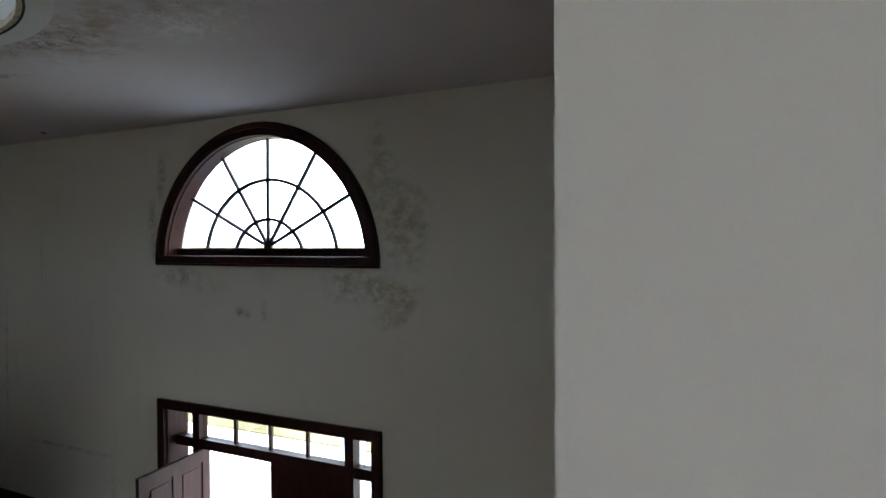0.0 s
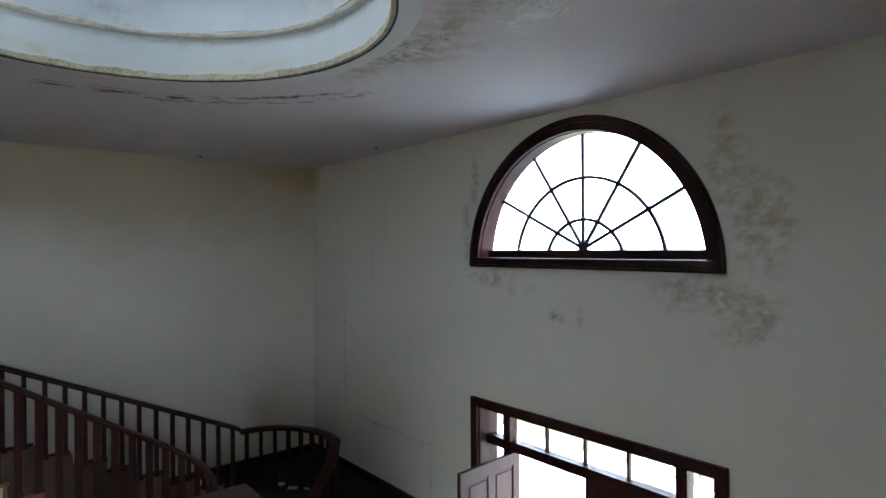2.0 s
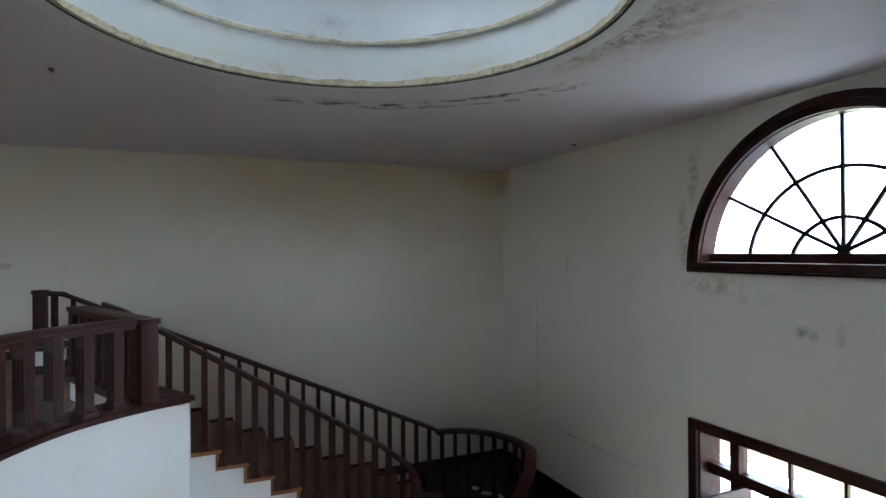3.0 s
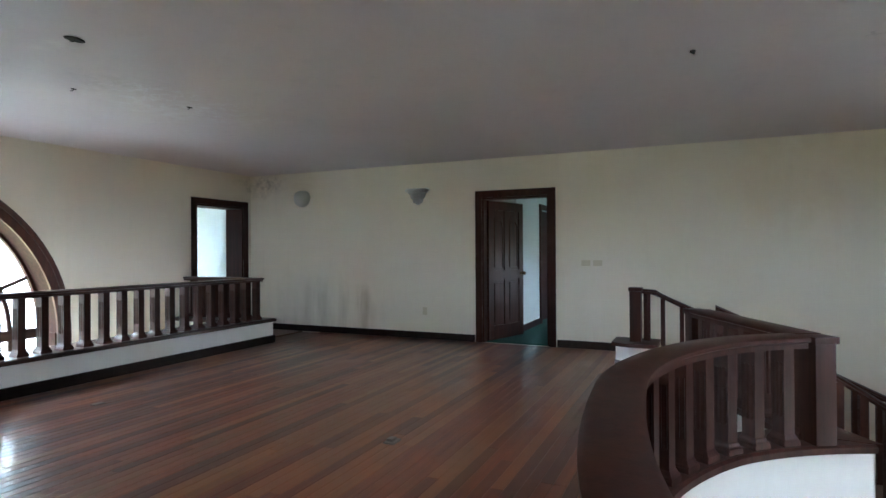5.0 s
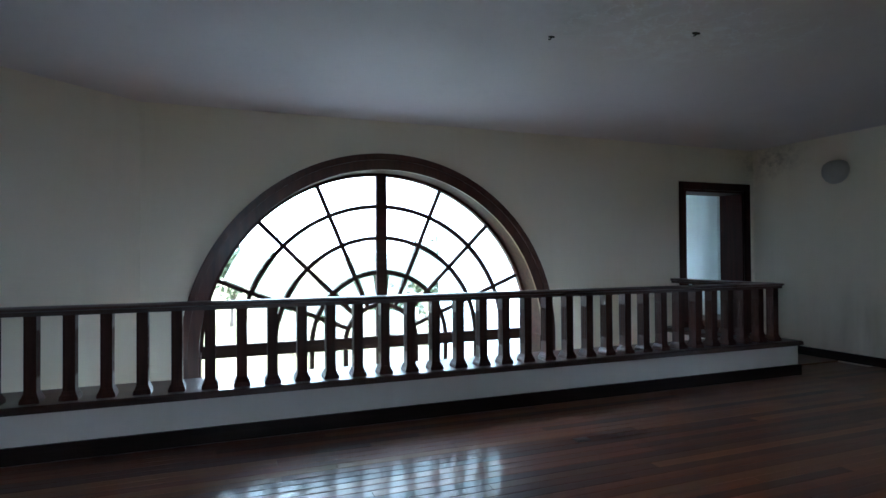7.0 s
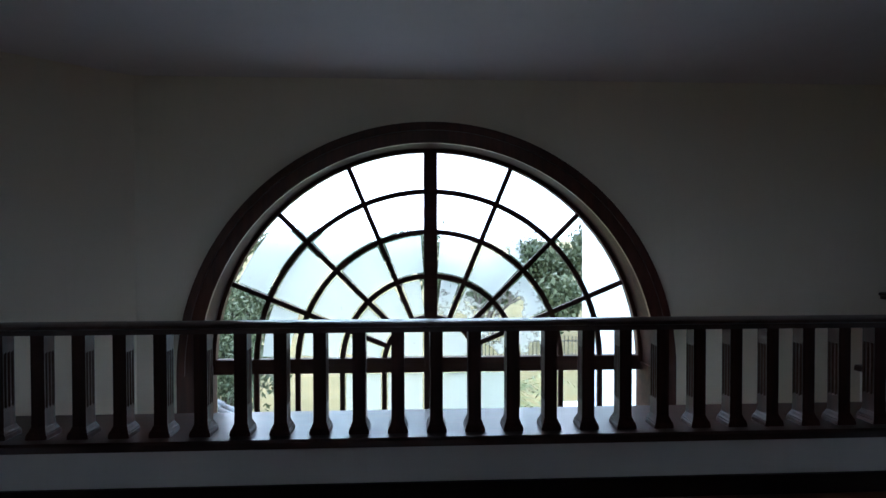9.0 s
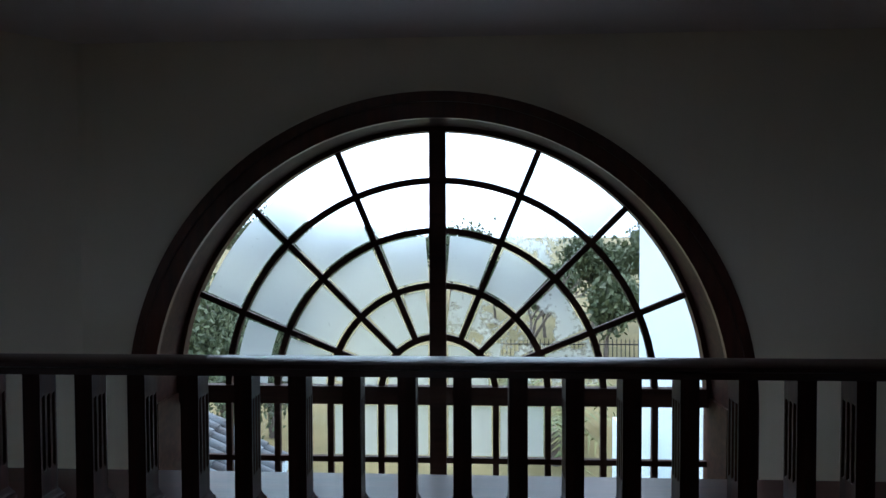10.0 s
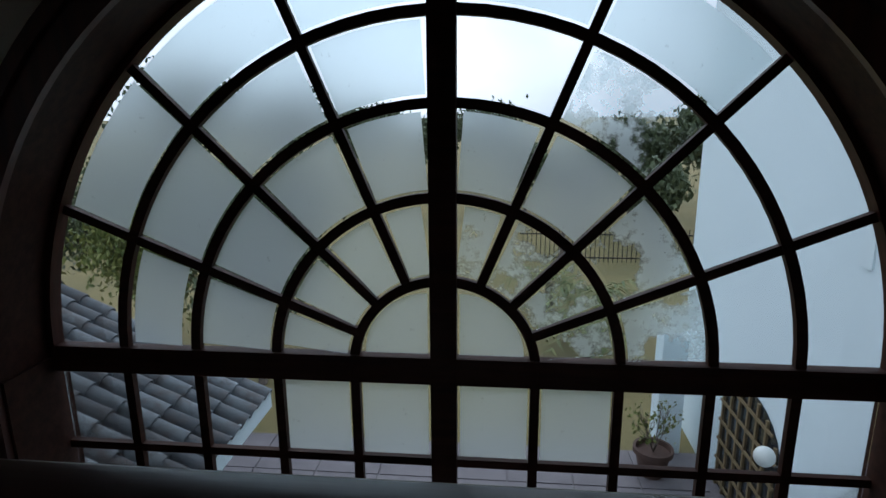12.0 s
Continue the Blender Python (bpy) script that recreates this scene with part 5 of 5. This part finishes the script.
def tree(label, x, y, height, seed, leaf_mat, count, spread, size, bare=False, wide=0.55):
    rng = random.Random(seed)
    home = thing("tree" if height > 2.2 else "shrub", label, "tree" if height > 2.2 else "shrub", "garden trees" if height > 2.2 else "shrubs beyond the forecourt", place=(x, y, ground_z(x, y) - 0.05))
    bm = bmesh.new()
    ends = twig(bm, Vector((0, 0, 0)), Vector((rng.uniform(-0.1, 0.1), rng.uniform(-0.1, 0.1), 1)).normalized(), height * 0.34, height * 0.035, 4, rng, wide)
    part("trunk", bm, BARK, home)
    bm = bmesh.new()
    leaves(bm, ends[1:], count, spread, size, rng)
    part("crown", bm, leaf_mat, home)
    return home


rng = random.Random(4)
bm = bmesh.new()
tips = []
for i in range(7):
    tips += twig(bm, Vector((0, 0, 0.4)), Vector((rng.uniform(-0.5, 0.5), rng.uniform(-0.5, 0.5), 1)).normalized(), 0.35, 0.012, 2, rng, 0.6)
part("stems", bm, BARK, pot)
bm = bmesh.new()
leaves(bm, tips, 160, 0.06, 0.07, rng)
part("foliage", bm, LEAF2, pot)

spots = [(1.2, -24, 3.0), (-1.5, -26, 4.0), (3.4, -27, 3.2), (-4.5, -22, 5.0), (-7, -26, 5), (6.0, -33, 4.5), (9.0, -34, 4.0), (12.5, -32, 4.5), (16, -27, 5.5), (19.5, -24, 6), (14, -38, 5), (23, -30, 6.5), (-0.6, -19.5, 2.8), (27, -25, 6)]
for i, (x, y, h) in enumerate(spots):
    tree("leafy dark green garden tree at the lawn's edge", x, y, h, 20 + i, LEAF, 5200, h * 0.10, 0.27)
tree("sparse half-bare tree with thin branches", 2.6, -17.5, 4.0, 71, LEAF, 200, 0.2, 0.10, wide=0.7)
for i, (x, y, h) in enumerate(((9.7, -8.8, 3.3), (10.8, -9.8, 3.8), (11.9, -9.0, 3.2), (10.1, -11.6, 3.6), (13.0, -10.5, 4.0))):
    tree("yellow-green bushy hedge tree beyond the tiled roof", x, y, h, 90 + i, LEAF2 if i == 2 else LEAF, 7000, 0.34, 0.12)


for i in range(9):
    bed = tree("low dry garden shrub beyond the forecourt", -1.5 + 1.35 * i + 0.4 * math.sin(3 * i), 19.3 + 0.8 * math.cos(2.3 * i), 1.1 + 0.3 * math.sin(i), 130 + i, LEAF if i % 3 else LEAF2, 900, 0.16, 0.09)
    bed.location.z = LOW - 0.04


def palm(x, y, scale, seed):
    rng = random.Random(seed)
    home = thing("palm", "small garden palm with arching fronds", "palm", "garden palms", place=(x, y, ground_z(x, y) - 0.02))
    bm = bmesh.new()
    lathe(bm, [(0.16, 0), (0.13, 0.3), (0.14, 0.5 * scale), (0.08, 0.62 * scale)], n=10)
    part("trunk", bm, BARK, home)
    bm = bmesh.new()
    for i in range(22):
        a, lift, length = rng.uniform(0, 6.28), rng.uniform(0.4, 1.4), scale * rng.uniform(0.8, 1.2)
        pts = [Vector((math.cos(a) * s * length, math.sin(a) * s * length, 0.55 * scale + length * (lift * s - 1.05 * s * s))) for s in [k / 9 for k in range(10)]]
        for k in range(1, 9):
            d = (pts[k + 1] - pts[k]).normalized()
            side = d.cross(Vector((0, 0, 1))).normalized()
            for s in (-1, 1):
                w = 0.30 * scale * math.sin(math.pi * (0.15 + 0.8 * k / 9))
                tip = pts[k] + side * s * w + d * w * 0.7 - Vector((0, 0, w * 0.35))
                bm.faces.new([bm.verts.new(p) for p in (pts[k], pts[k] + d * 0.05 * scale, tip)])
    part("fronds", bm, PALM, home)


palm(2.75, -10.2, 1.5, 3)
palm(3.3, -13.6, 1.4, 5)
palm(2.2, -12.2, 1.7, 8)

fence = thing("garden_fence", "dark iron garden fence with upright bars", "fence", place=(0, -18.3, ground_z(2, -18.3)))
for i in range(44):
    block("fence_bar", IRON, (-3 + 0.16 * i - 0.012, -3 + 0.16 * i + 0.012, -0.012, 0.012, -0.1, 1.25), fence)
for z in (0.2, 1.05):
    block("fence_rail", IRON, (-3.1, 4.0, -0.02, 0.02, z - 0.02, z + 0.02), fence)

# tiled roof of the low wing beside the window
EAVE_X, EAVE_Z, PITCH = 6.76, -0.88, math.atan(0.52)
bm = bmesh.new()
hexa(bm, [(EAVE_X, -2.42, EAVE_Z - 0.14), (10.4, -2.42, EAVE_Z + 3.64 * 0.52 - 0.14), (10.4, -0.4, EAVE_Z + 3.64 * 0.52 - 0.14), (EAVE_X, -0.4, EAVE_Z - 0.14)],
     [(EAVE_X, -2.42, EAVE_Z - 0.06), (10.4, -2.42, EAVE_Z + 3.64 * 0.52 - 0.06), (10.4, -0.4, EAVE_Z + 3.64 * 0.52 - 0.06), (EAVE_X, -0.4, EAVE_Z - 0.06)])
wing = tagged(part("low_wing_roof", bm, TILE), "weathered grey clay-tiled roof of a low wing", "roof", kind="structure")
block("eave_board", OUTER, (EAVE_X - 0.05, EAVE_X - 0.002, -2.42, -0.4, EAVE_Z - 0.2, EAVE_Z - 0.04), wing, "white eave board")
block("wall_low_wing", OUTER, (7.3, 10.4, -2.25, -0.37, GROUND, EAVE_Z - 0.05), label="white wall of the low wing", kind="structure", category="wall")


def tile_mesh():
    bm = bmesh.new()
    n, length = 6, 0.31
    rings = []
    for x, r in ((0, 0.072), (length, 0.059)):
        rings.append([bm.verts.new((x, r * math.cos(math.pi * i / n), r * math.sin(math.pi * i / n))) for i in range(n + 1)])
        rings.append([bm.verts.new((x, (r - 0.012) * math.cos(math.pi * i / n), (r - 0.012) * math.sin(math.pi * i / n))) for i in range(n + 1)])
    for i in range(n):
        bm.faces.new((rings[0][i], rings[2][i], rings[2][i + 1], rings[0][i + 1]))
        bm.faces.new((rings[0][i], rings[0][i + 1], rings[1][i + 1], rings[1][i]))
    mesh = bpy.data.meshes.new("roof_tile")
    bmesh.ops.recalc_face_normals(bm, faces=bm.faces)
    bm.to_mesh(mesh)
    bm.free()
    mesh.materials.append(TILE)
    mesh.shade_smooth()
    mesh.set_sharp_from_angle(angle=radians(40))
    return mesh


tile = tile_mesh()
rng = random.Random(12)
for row in range(14):
    y = -2.35 + 0.148 * row
    for k in range(15):
        d = -0.06 + 0.25 * k
        ob = new("roof_tile", tile)
        ob.parent = wing
        ob.matrix_basis = Matrix.Translation((EAVE_X + d * math.cos(PITCH), y + rng.uniform(-0.008, 0.008), EAVE_Z - 0.045 + d * math.sin(PITCH))) @ Matrix.Rotation(-PITCH + 0.03, 4, "Y") @ Matrix.Rotation(rng.uniform(-0.03, 0.03), 4, "Z")

# ---- floor boards ----
WIDTH, GAP, END = 0.076, 0.003, 0.0008
lengths = [1.8, 2.4, 3.0, 3.7]


def board_mesh(length):
    bm = bmesh.new()
    w = WIDTH - GAP
    hexa(bm, [(0, 0, -0.02), (length - END, 0, -0.02), (length - END, w, -0.02), (0, w, -0.02)], [(0, 0, -0.0008), (length - END, 0, -0.0008), (length - END, w, -0.0008), (0, w, -0.0008)])
    hexa(bm, [(0, 0, -0.0008), (length - END, 0, -0.0008), (length - END, w, -0.0008), (0, w, -0.0008)], [(0.0015, 0.005, 0), (length - END - 0.0015, 0.005, 0), (length - END - 0.0015, w - 0.005, 0), (0.0015, w - 0.005, 0)])
    mesh = bpy.data.meshes.new("floor_board")
    bmesh.ops.recalc_face_normals(bm, faces=bm.faces)
    bm.to_mesh(mesh)
    bm.free()
    mesh.materials.append(PLANK)
    return mesh


boards, rest_v, rest_f = {}, [], []
rng = random.Random(7)
y = 1.478
while y < 8.2:
    runs, begin, x = [], None, 0.02
    while x < 11.2:
        good = inside(x, y + 0.004) and inside(x, y + WIDTH - 0.004)
        if good and begin is None:
            begin = x
        if not good and begin is not None:
            runs.append((begin, x - 0.03))
            begin = None
        x += 0.03
    if begin is not None:
        runs.append((begin, 11.19))
    for a, b in runs:
        x = a
        while b - x > 0.05:
            length = rng.choice(lengths) if x > a else rng.choice(lengths) * 0.6
            if b - x - length < 0.35:
                length = b - x
            length = round(length, 2)
            if length not in boards:
                boards[length] = board_mesh(length)
            if 2.0 < x < 7.6 and y < 6.6:
                ob = new("floor_board", boards[length])
                ob.parent = floor
                ob.location = (x, y, 0)
            else:
                w, g = WIDTH - GAP, 0.0015
                n = len(rest_v)
                rest_v += [(x, y, -0.02), (x + length - END, y, -0.02), (x + length - END, y + w, -0.02), (x, y + w, -0.02), (x, y, 0), (x + length - END, y, 0), (x + length - END, y + w, 0), (x, y + w, 0)]
                rest_f += [tuple(n + i for i in f) for f in ((3, 2, 1, 0), (4, 5, 6, 7), (0, 1, 5, 4), (1, 2, 6, 5), (2, 3, 7, 6), (3, 0, 4, 7))]
            x += length
    y += WIDTH
mesh = bpy.data.meshes.new("more_floor_boards")
mesh.from_pydata(rest_v, [], rest_f)
mesh.materials.append(PLANK_REST)
rest = tagged(new("more_floor_boards", mesh), "red-brown floor boards farther off", kind="stuff")
rest.parent = floor
